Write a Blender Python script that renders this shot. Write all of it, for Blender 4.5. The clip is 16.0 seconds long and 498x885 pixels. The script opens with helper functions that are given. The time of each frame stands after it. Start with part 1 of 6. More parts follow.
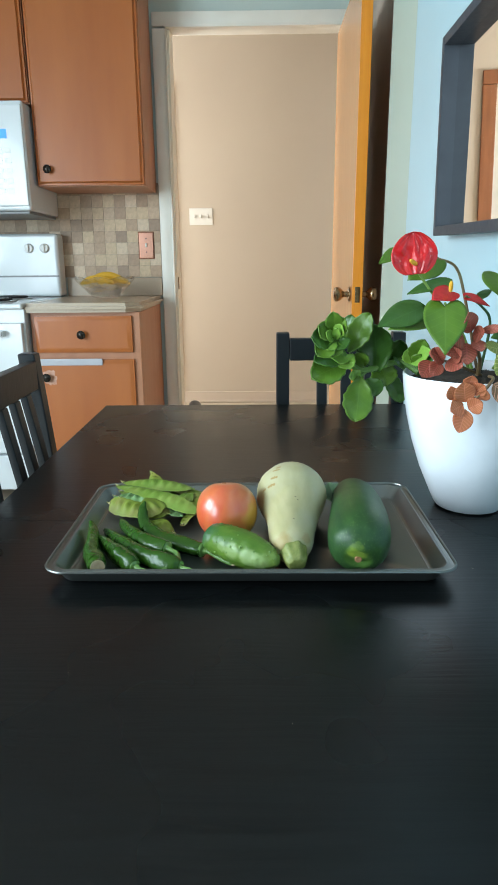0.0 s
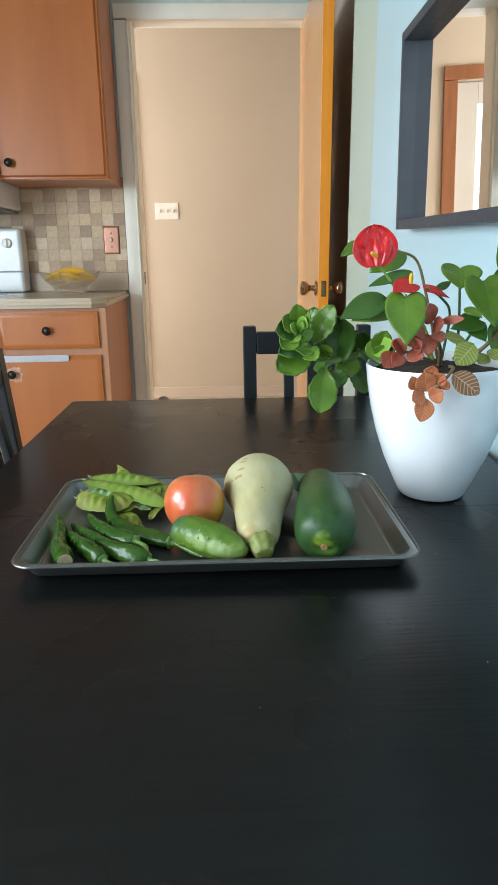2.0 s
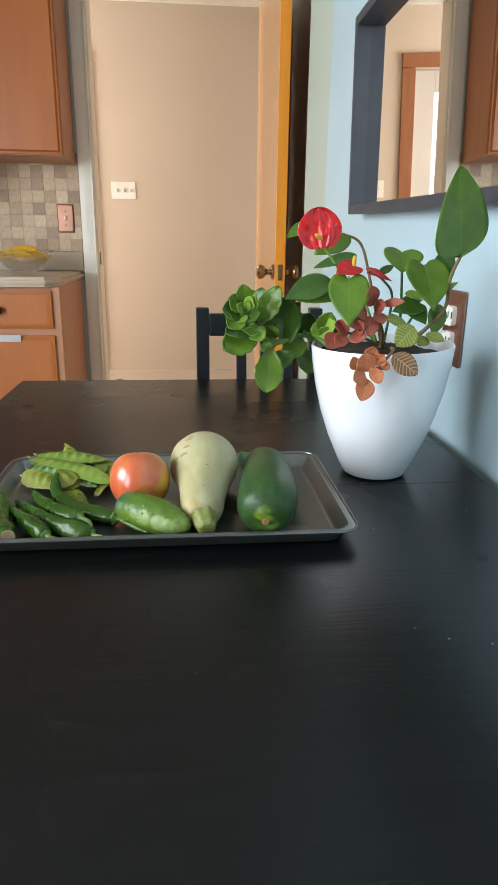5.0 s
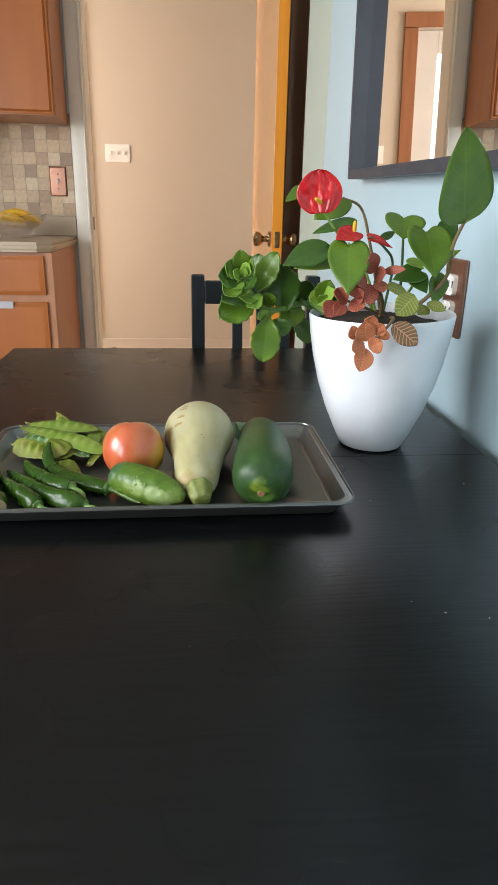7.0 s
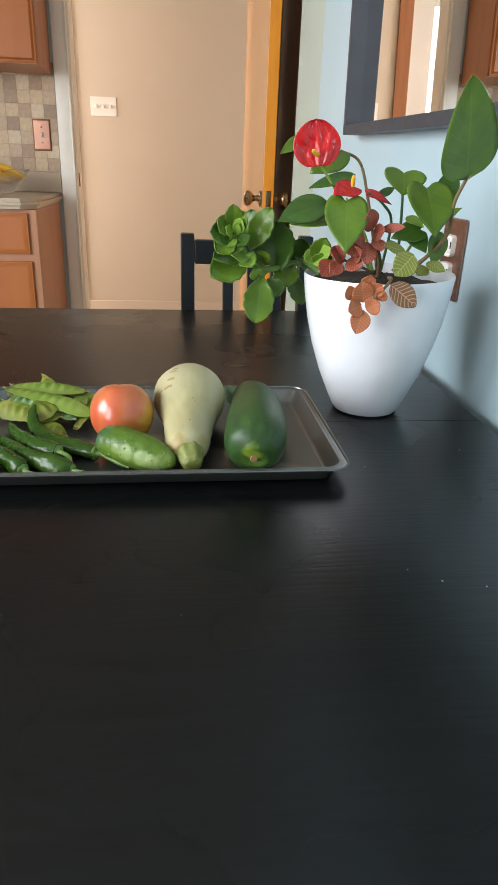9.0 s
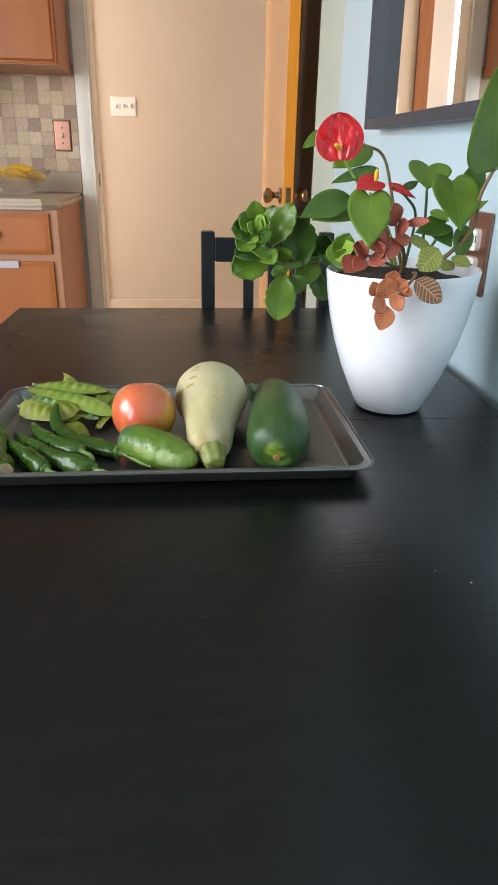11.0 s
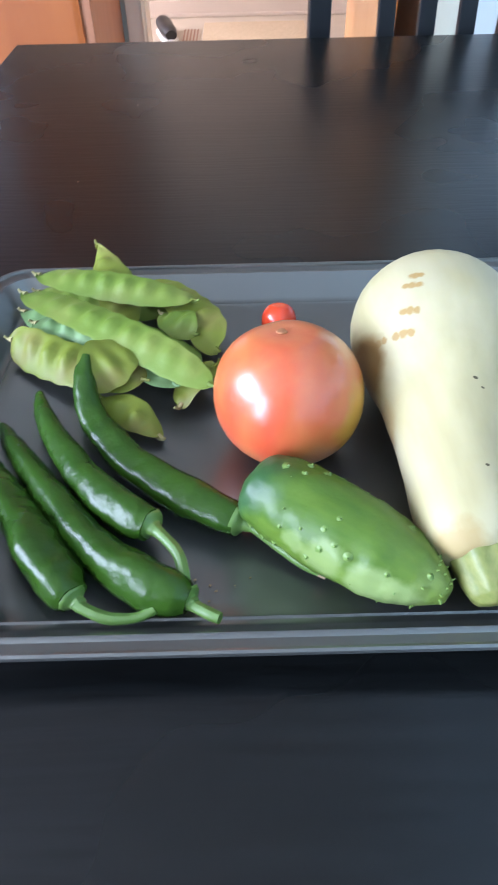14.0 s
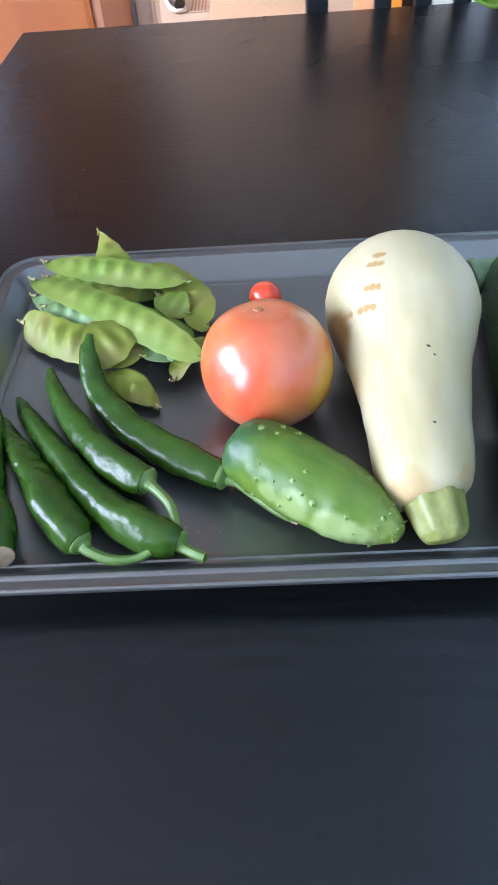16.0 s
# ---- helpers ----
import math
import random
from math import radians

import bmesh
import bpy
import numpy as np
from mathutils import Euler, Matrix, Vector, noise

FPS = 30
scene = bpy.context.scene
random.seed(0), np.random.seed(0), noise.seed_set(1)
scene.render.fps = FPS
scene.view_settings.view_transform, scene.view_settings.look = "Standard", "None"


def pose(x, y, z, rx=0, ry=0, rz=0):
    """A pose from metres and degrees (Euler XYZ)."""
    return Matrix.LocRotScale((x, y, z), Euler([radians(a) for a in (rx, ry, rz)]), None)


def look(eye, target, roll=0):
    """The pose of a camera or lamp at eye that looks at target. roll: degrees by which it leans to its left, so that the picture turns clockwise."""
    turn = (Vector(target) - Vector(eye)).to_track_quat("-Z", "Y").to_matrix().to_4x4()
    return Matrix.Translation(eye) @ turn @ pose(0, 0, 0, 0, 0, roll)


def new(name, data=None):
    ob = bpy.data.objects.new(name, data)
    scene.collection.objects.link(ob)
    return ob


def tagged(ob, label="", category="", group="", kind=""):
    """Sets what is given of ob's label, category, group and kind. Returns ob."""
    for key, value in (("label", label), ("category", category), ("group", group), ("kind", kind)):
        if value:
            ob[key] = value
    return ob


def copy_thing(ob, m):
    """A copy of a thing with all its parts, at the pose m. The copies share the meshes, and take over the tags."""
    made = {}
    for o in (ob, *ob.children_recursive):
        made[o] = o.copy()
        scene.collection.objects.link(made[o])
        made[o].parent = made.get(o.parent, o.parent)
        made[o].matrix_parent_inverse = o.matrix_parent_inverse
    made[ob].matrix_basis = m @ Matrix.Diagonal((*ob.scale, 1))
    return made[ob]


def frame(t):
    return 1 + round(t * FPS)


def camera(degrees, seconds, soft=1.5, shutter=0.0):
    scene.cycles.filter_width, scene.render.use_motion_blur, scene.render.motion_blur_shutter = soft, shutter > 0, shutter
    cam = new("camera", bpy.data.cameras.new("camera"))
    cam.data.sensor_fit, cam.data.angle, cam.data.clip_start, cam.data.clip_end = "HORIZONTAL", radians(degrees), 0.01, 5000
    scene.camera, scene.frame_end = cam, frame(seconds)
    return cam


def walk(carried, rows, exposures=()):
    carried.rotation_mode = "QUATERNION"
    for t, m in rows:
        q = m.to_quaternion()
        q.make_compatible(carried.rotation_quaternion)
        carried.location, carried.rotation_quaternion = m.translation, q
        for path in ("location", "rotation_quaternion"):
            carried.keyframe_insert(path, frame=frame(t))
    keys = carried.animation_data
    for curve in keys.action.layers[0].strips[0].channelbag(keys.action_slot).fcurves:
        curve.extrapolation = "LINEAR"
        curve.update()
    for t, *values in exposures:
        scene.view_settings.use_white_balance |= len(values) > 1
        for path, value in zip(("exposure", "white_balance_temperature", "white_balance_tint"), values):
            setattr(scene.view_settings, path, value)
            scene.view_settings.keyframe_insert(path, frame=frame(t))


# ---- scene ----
from mathutils.bvhtree import BVHTree
cam = camera(42.4, 16.0, shutter=0.5)
PATH = [
    (0, (0.171, 0.374, 1.0195), (0.141, 2.302, 0.4866), -0.5),
    (0.5, (0.173, 0.375, 1.0165), (0.171, 2.296, 0.4586), -0.3),
    (1, (0.173, 0.372, 1.0165), (0.235, 2.296, 0.4716), 0.2),
    (1.5, (0.174, 0.371, 1.0165), (0.239, 2.285, 0.4406), 0.4),
    (2, (0.175, 0.368, 1.0175), (0.237, 2.291, 0.4696), -0.7),
    (2.5, (0.175, 0.367, 1.0205), (0.232, 2.295, 0.4896), -1.2),
    (3, (0.175, 0.366, 1.0205), (0.237, 2.293, 0.4886), -1.1),
    (3.5, (0.176, 0.367, 1.0185), (0.244, 2.291, 0.4746), -1.4),
    (4, (0.18, 0.361, 1.0205), (0.289, 2.286, 0.4886), -1.7),
    (4.5, (0.189, 0.354, 1.0165), (0.362, 2.268, 0.4606), 0.2),
    (7, (0.189, 0.366, 1.0105), (0.391, 2.236, 0.3296), 1.3),
    (7.5, (0.189, 0.365, 1.0105), (0.395, 2.236, 0.3326), 1.2),
    (8, (0.189, 0.366, 1.0095), (0.401, 2.236, 0.3306), 1.3),
    (8.5, (0.188, 0.378, 1.0045), (0.428, 2.206, 0.2266), 2.1),
    (11, (0.185, 0.388, 1.0015), (0.361, 2.218, 0.2136), 1.2),
    (11.2, (0.188, 0.421, 0.9985), (0.248, 2.232, 0.1511), -3.7),
    (11.5, (0.174, 0.489, 0.99), (0.053, 2.282, 0.1115), -7.4),
    (11.6, (0.17, 0.503, 0.991), (0.12, 2.242, 0.006), -5.5),
    (11.8, (0.17, 0.56, 0.984), (0.117, 2.243, -0.096), -7.0),
    (12, (0.159, 0.613, 0.976), (0.149, 2.195, -0.248), -6.0),
    (12.2, (0.147, 0.658, 0.977), (0.158, 2.201, -0.295), -4.4),
    (12.5, (0.133, 0.714, 0.971), (0.113, 2.214, -0.352), -2.5),
    (13, (0.144, 0.752, 0.957), (0.14, 2.217, -0.404), -5.1),
    (13.5, (0.136, 0.773, 0.954), (0.125, 2.231, -0.416), -5.0),
    (14, (0.122, 0.779, 0.957), (0.125, 2.175, -0.475), -1.3),
    (14.5, (0.115, 0.773, 0.969), (0.076, 2.118, -0.51), -1.8),
    (15, (0.129, 0.767, 0.968), (0.092, 2.129, -0.497), -4.1),
    (15.5, (0.141, 0.762, 0.969), (0.086, 2.13, -0.489), -5.7),
    (16, (0.139, 0.752, 0.979), (0.071, 2.089, -0.508), -4.8),
]
walk(cam, [(t, look(eye, target, roll)) for t, eye, target, roll in PATH],
     [(0, 0.08, 5850, 3), (2.5, 0.06, 6300, 10), (4.5, 0.02, 6500, 13), (7.0, 0.0, 6800, 17), (8.7, 0.0, 6800, 17), (11.0, 0.06, 6750, 19), (11.5, 0.26, 6150, 8), (12.2, 0.70, 5800, 8), (12.9, 0.66, 5450, 8), (13.5, 0.66, 5450, 20), (14.5, 0.69, 5520, 26), (16, 0.73, 5540, 31)])

# ---- light ----
world = bpy.data.worlds.new("world")
scene.world = world
world.use_nodes = True
_bg = world.node_tree.nodes["Background"]
_sky = world.node_tree.nodes.new("ShaderNodeTexSky")
_sky.sky_type, _sky.sun_disc = "NISHITA", False
_sky.sun_elevation, _sky.sun_rotation = radians(40), radians(200)
world.node_tree.links.new(_sky.outputs[0], _bg.inputs[0])
_bg.inputs[1].default_value = 0.12


def area_light(name, eye, target, sx, sy, power, colour):
    d = bpy.data.lights.new(name, "AREA")
    d.shape, d.size, d.size_y, d.energy, d.color = "RECTANGLE", sx, sy, power, colour
    ob = new(name, d)
    ob.matrix_world = look(eye, target)
    return ob


DAY = (0.86, 0.95, 1.0)
area_light("window_light_west", (-2.33, 0.45, 1.55), (0.5, 0.45, 0.25), 1.5, 1.2, 102, DAY)
area_light("patio_door_light", (-2.33, -1.2, 1.1), (0.5, -0.6, 0.3), 1.1, 1.95, 90, DAY)
# The hall light is an added fill from an unseen opening in the hall.
area_light("hall_fill_light", (-2.25, 4.5, 1.5), (1.0, 4.6, 1.3), 0.9, 1.2, 85, (1.0, 0.95, 0.88))

# ---- helpers ----
BASE = {}


def thing(name, loc, label, category, group="", kind=""):
    ob = new(name)
    ob.location = loc
    ob.empty_display_size = 0.05
    BASE[ob.name] = Vector(loc)
    return tagged(ob, label, category, group, kind)


def part(name, bm, material, parent=None, label="", smooth=True):
    """Links a bmesh, drawn in world places, as one mesh under a thing or a part."""
    base = BASE[parent.name] if parent else Vector((0, 0, 0))
    bmesh.ops.recalc_face_normals(bm, faces=bm.faces)
    me = bpy.data.meshes.new(name)
    bmesh.ops.translate(bm, verts=bm.verts, vec=-base)
    bm.to_mesh(me)
    bm.free()
    if smooth:
        me.polygons.foreach_set("use_smooth", [True] * len(me.polygons))
        me.set_sharp_from_angle(angle=radians(38))
    me.materials.append(material)
    ob = new(name, me)
    if smooth and len(me.polygons) < 400:
        # large flat faces stay flat beside their rounded edges
        flat = ob.modifiers.new("flat_faces", "WEIGHTED_NORMAL")
        flat.weight, flat.keep_sharp = 100, True
    if parent:
        ob.parent = parent
        BASE[ob.name] = base
    return tagged(ob, label)


def setting(name, bm, material, label, category, smooth=True):
    return tagged(part(name, bm, material, None, label, smooth), category=category, kind="structure")


def box(bm, x0, x1, y0, y1, z0, z1, bevel=0.0, segs=2, turn=None):
    made = bmesh.ops.create_cube(bm, size=1)["verts"]
    bmesh.ops.scale(bm, verts=made, vec=(x1 - x0, y1 - y0, z1 - z0))
    if bevel:
        edges = list({e for v in made for e in v.link_edges})
        faces = bmesh.ops.bevel(bm, geom=edges, offset=bevel, segments=segs, affect="EDGES", profile=0.5)
        made = list({v for f in faces["faces"] for v in f.verts} | {v for v in made if v.is_valid})
    if turn:
        bmesh.ops.transform(bm, matrix=turn, verts=made)
    bmesh.ops.translate(bm, verts=made, vec=((x0 + x1) / 2, (y0 + y1) / 2, (z0 + z1) / 2))
    return made


def bx(*a, **k):
    bm = bmesh.new()
    box(bm, *a, **k)
    return bm


def lathe(bm, profile, segs=32, m=None):
    """Rings of (radius, height) round z."""
    rings = []
    for r, z in profile:
        if r < 1e-5:
            rings.append([bm.verts.new((0, 0, z))])
        else:
            rings.append([bm.verts.new((r * math.cos(a), r * math.sin(a), z)) for a in np.linspace(0, 2 * math.pi, segs, endpoint=False)])
    for a, b in zip(rings, rings[1:]):
        for i in range(segs):
            j = (i + 1) % segs
            if len(a) == 1 and len(b) == 1:
                continue
            if len(a) == 1:
                bm.faces.new((a[0], b[i], b[j]))
            elif len(b) == 1:
                bm.faces.new((a[i], a[j], b[0]))
            else:
                bm.faces.new((a[i], a[j], b[j], b[i]))
    if m is not None:
        bmesh.ops.transform(bm, matrix=m, verts=[v for ring in rings for v in ring])
    return bm


def smooth_path(points, n):
    """n points on a Catmull-Rom curve through the given ones, each a tuple of any length."""
    p = np.array(points, float)
    p = np.vstack([2 * p[0] - p[1], p, 2 * p[-1] - p[-2]])
    out = []
    for s in np.linspace(0, len(p) - 3 - 1e-6, n):
        i, u = int(s), s - int(s)
        a, b, c, d = p[i:i + 4]
        out.append(0.5 * (2 * b + (c - a) * u + (2 * a - 5 * b + 4 * c - d) * u * u + (3 * b - a - 3 * c + d) * u ** 3))
    return np.array(out)


def tube(bm, points, n=24, segs=14, squash=1.0, wobble=0.0, seed=0, lobes=0, lobe=0.0, caps=True):
    """A round body along points of (x, y, z, radius)."""
    rows = smooth_path(points, n)
    rnd = random.Random(seed)
    phase = rnd.random() * 6
    rings = []
    side = None
    for k, row in enumerate(rows):
        c = Vector(row[:3])
        ahead = Vector(rows[min(k + 1, n - 1)][:3]) - Vector(rows[max(k - 1, 0)][:3])
        ahead.normalize()
        up = Vector((0, 0, 1)) if abs(ahead.z) < 0.9 else Vector((0, 1, 0))
        side = ahead.cross(up).normalized()
        top = side.cross(ahead).normalized()
        r = max(row[3], 1e-4)
        ring = []
        for a in np.linspace(0, 2 * math.pi, segs, endpoint=False):
            rr = r * (1 + lobe * math.cos(lobes * a + phase))
            if wobble:
                q = c + side * math.cos(a) * r + top * math.sin(a) * r
                rr *= 1 + wobble * noise.noise(Vector((q.x, q.y, q.z)) * 70 + Vector((seed * 7.1, 0, 0)))
            ring.append(bm.verts.new(c + side * (rr * math.cos(a)) + top * (rr * squash * math.sin(a))))
        rings.append(ring)
    for a, b in zip(rings, rings[1:]):
        for i in range(segs):
            j = (i + 1) % segs
            bm.faces.new((a[i], a[j], b[j], b[i]))
    if caps:
        bm.faces.new(rings[0][::-1])
        bm.faces.new(rings[-1])
    return bm


# ---- materials ----
def nodes_of(name):
    m = bpy.data.materials.new(name)
    m.use_nodes = True
    return m, m.node_tree.nodes, m.node_tree.links, m.node_tree.nodes["Principled BSDF"]


def paint(name, colour, rough=0.5, other=None, scale=18.0, grain=(1, 1, 1), bump=0.0, bump_scale=120.0, metal=0.0, coat=0.0, sub=0.0, spread=0.5, rough_var=0.08, spec=0.5):
    """A surface that wanders between two colours at two scales, with fine relief."""
    m, nd, ln, b = nodes_of(name)
    tc, mp = nd.new("ShaderNodeTexCoord"), nd.new("ShaderNodeMapping")
    mp.inputs["Scale"].default_value = grain
    ln.new(tc.outputs["Object"], mp.inputs[0])
    n1, n2 = nd.new("ShaderNodeTexNoise"), nd.new("ShaderNodeTexNoise")
    n1.inputs["Scale"].default_value, n1.inputs["Detail"].default_value = scale, 6
    n2.inputs["Scale"].default_value, n2.inputs["Detail"].default_value = bump_scale, 4
    for n in (n1, n2):
        ln.new(mp.outputs[0], n.inputs["Vector"])
    ramp = nd.new("ShaderNodeMapRange")
    ramp.inputs["From Min"].default_value, ramp.inputs["From Max"].default_value = 0.5 - spread / 2, 0.5 + spread / 2
    ln.new(n1.outputs[0], ramp.inputs["Value"])
    mix = nd.new("ShaderNodeMix")
    mix.data_type = "RGBA"
    other = other or tuple(c * 0.86 for c in colour)
    mix.inputs[6].default_value, mix.inputs[7].default_value = (*colour, 1), (*other, 1)
    ln.new(ramp.outputs[0], mix.inputs[0])
    ln.new(mix.outputs[2], b.inputs["Base Color"])
    rr = nd.new("ShaderNodeMapRange")
    rr.inputs["To Min"].default_value, rr.inputs["To Max"].default_value = rough - rough_var, rough + rough_var
    ln.new(n2.outputs[0], rr.inputs["Value"])
    ln.new(rr.outputs[0], b.inputs["Roughness"])
    b.inputs["Metallic"].default_value, b.inputs["Coat Weight"].default_value = metal, coat
    b.inputs["Coat Roughness"].default_value = 0.08
    b.inputs["Specular IOR Level"].default_value = spec
    if sub:
        b.inputs["Subsurface Weight"].default_value = sub
        b.inputs["Subsurface Radius"].default_value = (0.006, 0.004, 0.002)
    if bump:
        bp = nd.new("ShaderNodeBump")
        bp.inputs["Strength"].default_value, bp.inputs["Distance"].default_value = bump, 0.002
        ln.new(n2.outputs[0], bp.inputs["Height"])
        ln.new(bp.outputs[0], b.inputs["Normal"])
    return m


WALL_GREEN = paint("pale_green_wall_paint", (0.52, 0.57, 0.52), 0.55, (0.47, 0.55, 0.52), 3, bump=0.15, bump_scale=260)
WALL_BLUE = paint("pale_blue_green_wall_paint", (0.41, 0.55, 0.605), 0.40, (0.39, 0.53, 0.58), 3, bump=0.15, bump_scale=260)
WALL_BEIGE = paint("beige_wall_paint", (0.56, 0.477, 0.380), 0.6, (0.535, 0.452, 0.360), 2.5, bump=0.15, bump_scale=260)
# Unseen ceiling; its dimness is put into the colour, greyed from white.
CEIL = paint("ceiling_greyed", (0.60, 0.59, 0.565), 0.8, bump=0.2)
TRIM = paint("white_trim_paint", (0.83, 0.79, 0.705), 0.4, (0.78, 0.735, 0.65), 9, bump=0.06)
FLOOR = paint("beige_floor_vinyl", (0.52, 0.43, 0.32), 0.45, (0.42, 0.35, 0.26), 7, bump=0.1)
CHERRY = paint("reddish_maple_cabinet_wood", (0.42, 0.132, 0.030), 0.36, (0.33, 0.090, 0.018), 5, (2.2, 2.2, 0.35), 0.05, 60, spread=0.7, spec=0.40)
CHERRY_SIDE = paint("pinkish_cabinet_side_veneer", (0.44, 0.198, 0.100), 0.4, (0.37, 0.155, 0.074), 6, (3, 3, 0.3), 0.05, 60)
OAK = paint("varnished_honey_door_wood", (0.72, 0.35, 0.13), 0.22, (0.66, 0.305, 0.105), 6, (5, 5, 0.35), 0.05, 40, coat=0.25, spread=0.8)
OAK_EDGE = paint("orange_door_edge_wood", (0.82, 0.32, 0.030), 0.3, (0.72, 0.25, 0.02), 6, (6, 6, 0.3), 0.05, 60, coat=0.3)
WALNUT = paint("brown_casing_wood", (0.30, 0.115, 0.045), 0.35, (0.22, 0.08, 0.03), 8, (4, 4, 0.4), 0.05, 60)
# Brown stands in for the shade in the gap behind the door.
GAP_SHADE = paint("gap_shade_brown", (0.46, 0.39, 0.32), 0.6, (0.42, 0.35, 0.29), 6, (4, 4, 0.4), 0.1)
BLACKPAINT = paint("black_painted_wood", (0.010, 0.012, 0.014), 0.36, (0.007, 0.009, 0.010), 20, (3, 3, 0.5), 0.08, 90, spec=0.32)
FRAME_BLACK = paint("charcoal_mirror_frame", (0.035, 0.041, 0.052), 0.5, (0.025, 0.03, 0.04), 20, bump=0.05)
ENAMEL = paint("white_enamel", (0.66, 0.68, 0.69), 0.22, (0.62, 0.64, 0.65), 6, coat=0.3)
PLASTIC = paint("white_plastic", (0.78, 0.76, 0.71), 0.35, (0.74, 0.72, 0.67), 12)
GREYPL = paint("grey_plastic", (0.22, 0.22, 0.22), 0.4)
BLACKPL = paint("black_plastic", (0.012, 0.012, 0.013), 0.35)
COUNTER = paint("speckled_taupe_laminate", (0.48, 0.38, 0.275), 0.32, (0.42, 0.325, 0.23), 240, spread=0.35, bump=0.01)
COPPER = paint("brushed_copper", (0.46, 0.25, 0.18), 0.36, (0.36, 0.18, 0.125), 60, (1, 1, 12), 0.1, metal=1.0)
COPPER_RIM = paint("dark_aged_copper", (0.20, 0.085, 0.05), 0.4, metal=1.0)
BRASS = paint("aged_brass", (0.42, 0.29, 0.16), 0.24, (0.30, 0.19, 0.10), 40, metal=1.0)
BRONZE = paint("dark_bronze", (0.035, 0.028, 0.022), 0.28, (0.02, 0.016, 0.013), 60, metal=0.6)
PAN = paint("grey_nonstick_steel", (0.178, 0.183, 0.172), 0.29, (0.166, 0.171, 0.161), 30, bump=0.004, bump_scale=300, metal=0.85, rough_var=0.02)
CERAMIC = paint("glossy_white_ceramic", (0.77, 0.785, 0.81), 0.30, coat=0.35, rough_var=0.0)
SOIL = paint("dark_potting_soil", (0.055, 0.035, 0.022), 0.95, (0.02, 0.014, 0.01), 160, bump=1.0, bump_scale=240)
GROUT = paint("beige_grout", (0.50, 0.42, 0.33), 0.8, bump=0.3)


def glass(name, tint=(1, 1, 1)):
    m, nd, ln, b = nodes_of(name)
    b.inputs["Base Color"].default_value, b.inputs["Roughness"].default_value = (*tint, 1), 0.02
    b.inputs["Transmission Weight"].default_value, b.inputs["IOR"].default_value = 1.0, 1.46
    return m


def glow(name, colour, power):
    m, nd, ln, b = nodes_of(name)
    b.inputs["Base Color"].default_value = (*colour, 1)
    b.inputs["Emission Color"].default_value, b.inputs["Emission Strength"].default_value = (*colour, 1), power
    return m


def mirror_glass():
    m, nd, ln, b = nodes_of("mirror_silver")
    b.inputs["Base Color"].default_value, b.inputs["Metallic"].default_value, b.inputs["Roughness"].default_value = (0.86, 0.88, 0.87, 1), 1.0, 0.012
    return m


def tile_material():
    m, nd, ln, b = nodes_of("tumbled_stone_tile")
    info, ramp = nd.new("ShaderNodeObjectInfo"), nd.new("ShaderNodeValToRGB")
    ln.new(info.outputs["Random"], ramp.inputs[0])
    ramp.color_ramp.interpolation = "CONSTANT"
    cols = ((0.0, (0.48, 0.355, 0.25)), (0.2, (0.36, 0.255, 0.175)), (0.38, (0.58, 0.46, 0.335)), (0.55, (0.42, 0.30, 0.205)), (0.7, (0.53, 0.405, 0.27)), (0.86, (0.31, 0.22, 0.155)))
    e = ramp.color_ramp.elements
    e[0].position, e[0].color = cols[0][0], (*cols[0][1], 1)
    e[1].position, e[1].color = cols[1][0], (*cols[1][1], 1)
    for p, c in cols[2:]:
        e.new(p).color = (*c, 1)
    tc, no, mix = nd.new("ShaderNodeTexCoord"), nd.new("ShaderNodeTexNoise"), nd.new("ShaderNodeMix")
    no.inputs["Scale"].default_value, no.inputs["Detail"].default_value = 60, 6
    ln.new(tc.outputs["Object"], no.inputs["Vector"])
    mix.data_type, mix.blend_type = "RGBA", "MULTIPLY"
    mix.inputs[0].default_value = 0.5
    ln.new(ramp.outputs[0], mix.inputs[6])
    ln.new(no.outputs[0], mix.inputs[7])
    bc = nd.new("ShaderNodeHueSaturation")
    bc.inputs["Saturation"].default_value, bc.inputs["Value"].default_value = 1.08, 1.42
    ln.new(mix.outputs[2], bc.inputs["Color"])
    ln.new(bc.outputs[0], b.inputs["Base Color"])
    b.inputs["Roughness"].default_value = 0.5
    bp = nd.new("ShaderNodeBump")
    bp.inputs["Strength"].default_value, bp.inputs["Distance"].default_value = 0.3, 0.002
    ln.new(no.outputs[0], bp.inputs["Height"])
    ln.new(bp.outputs[0], b.inputs["Normal"])
    return m


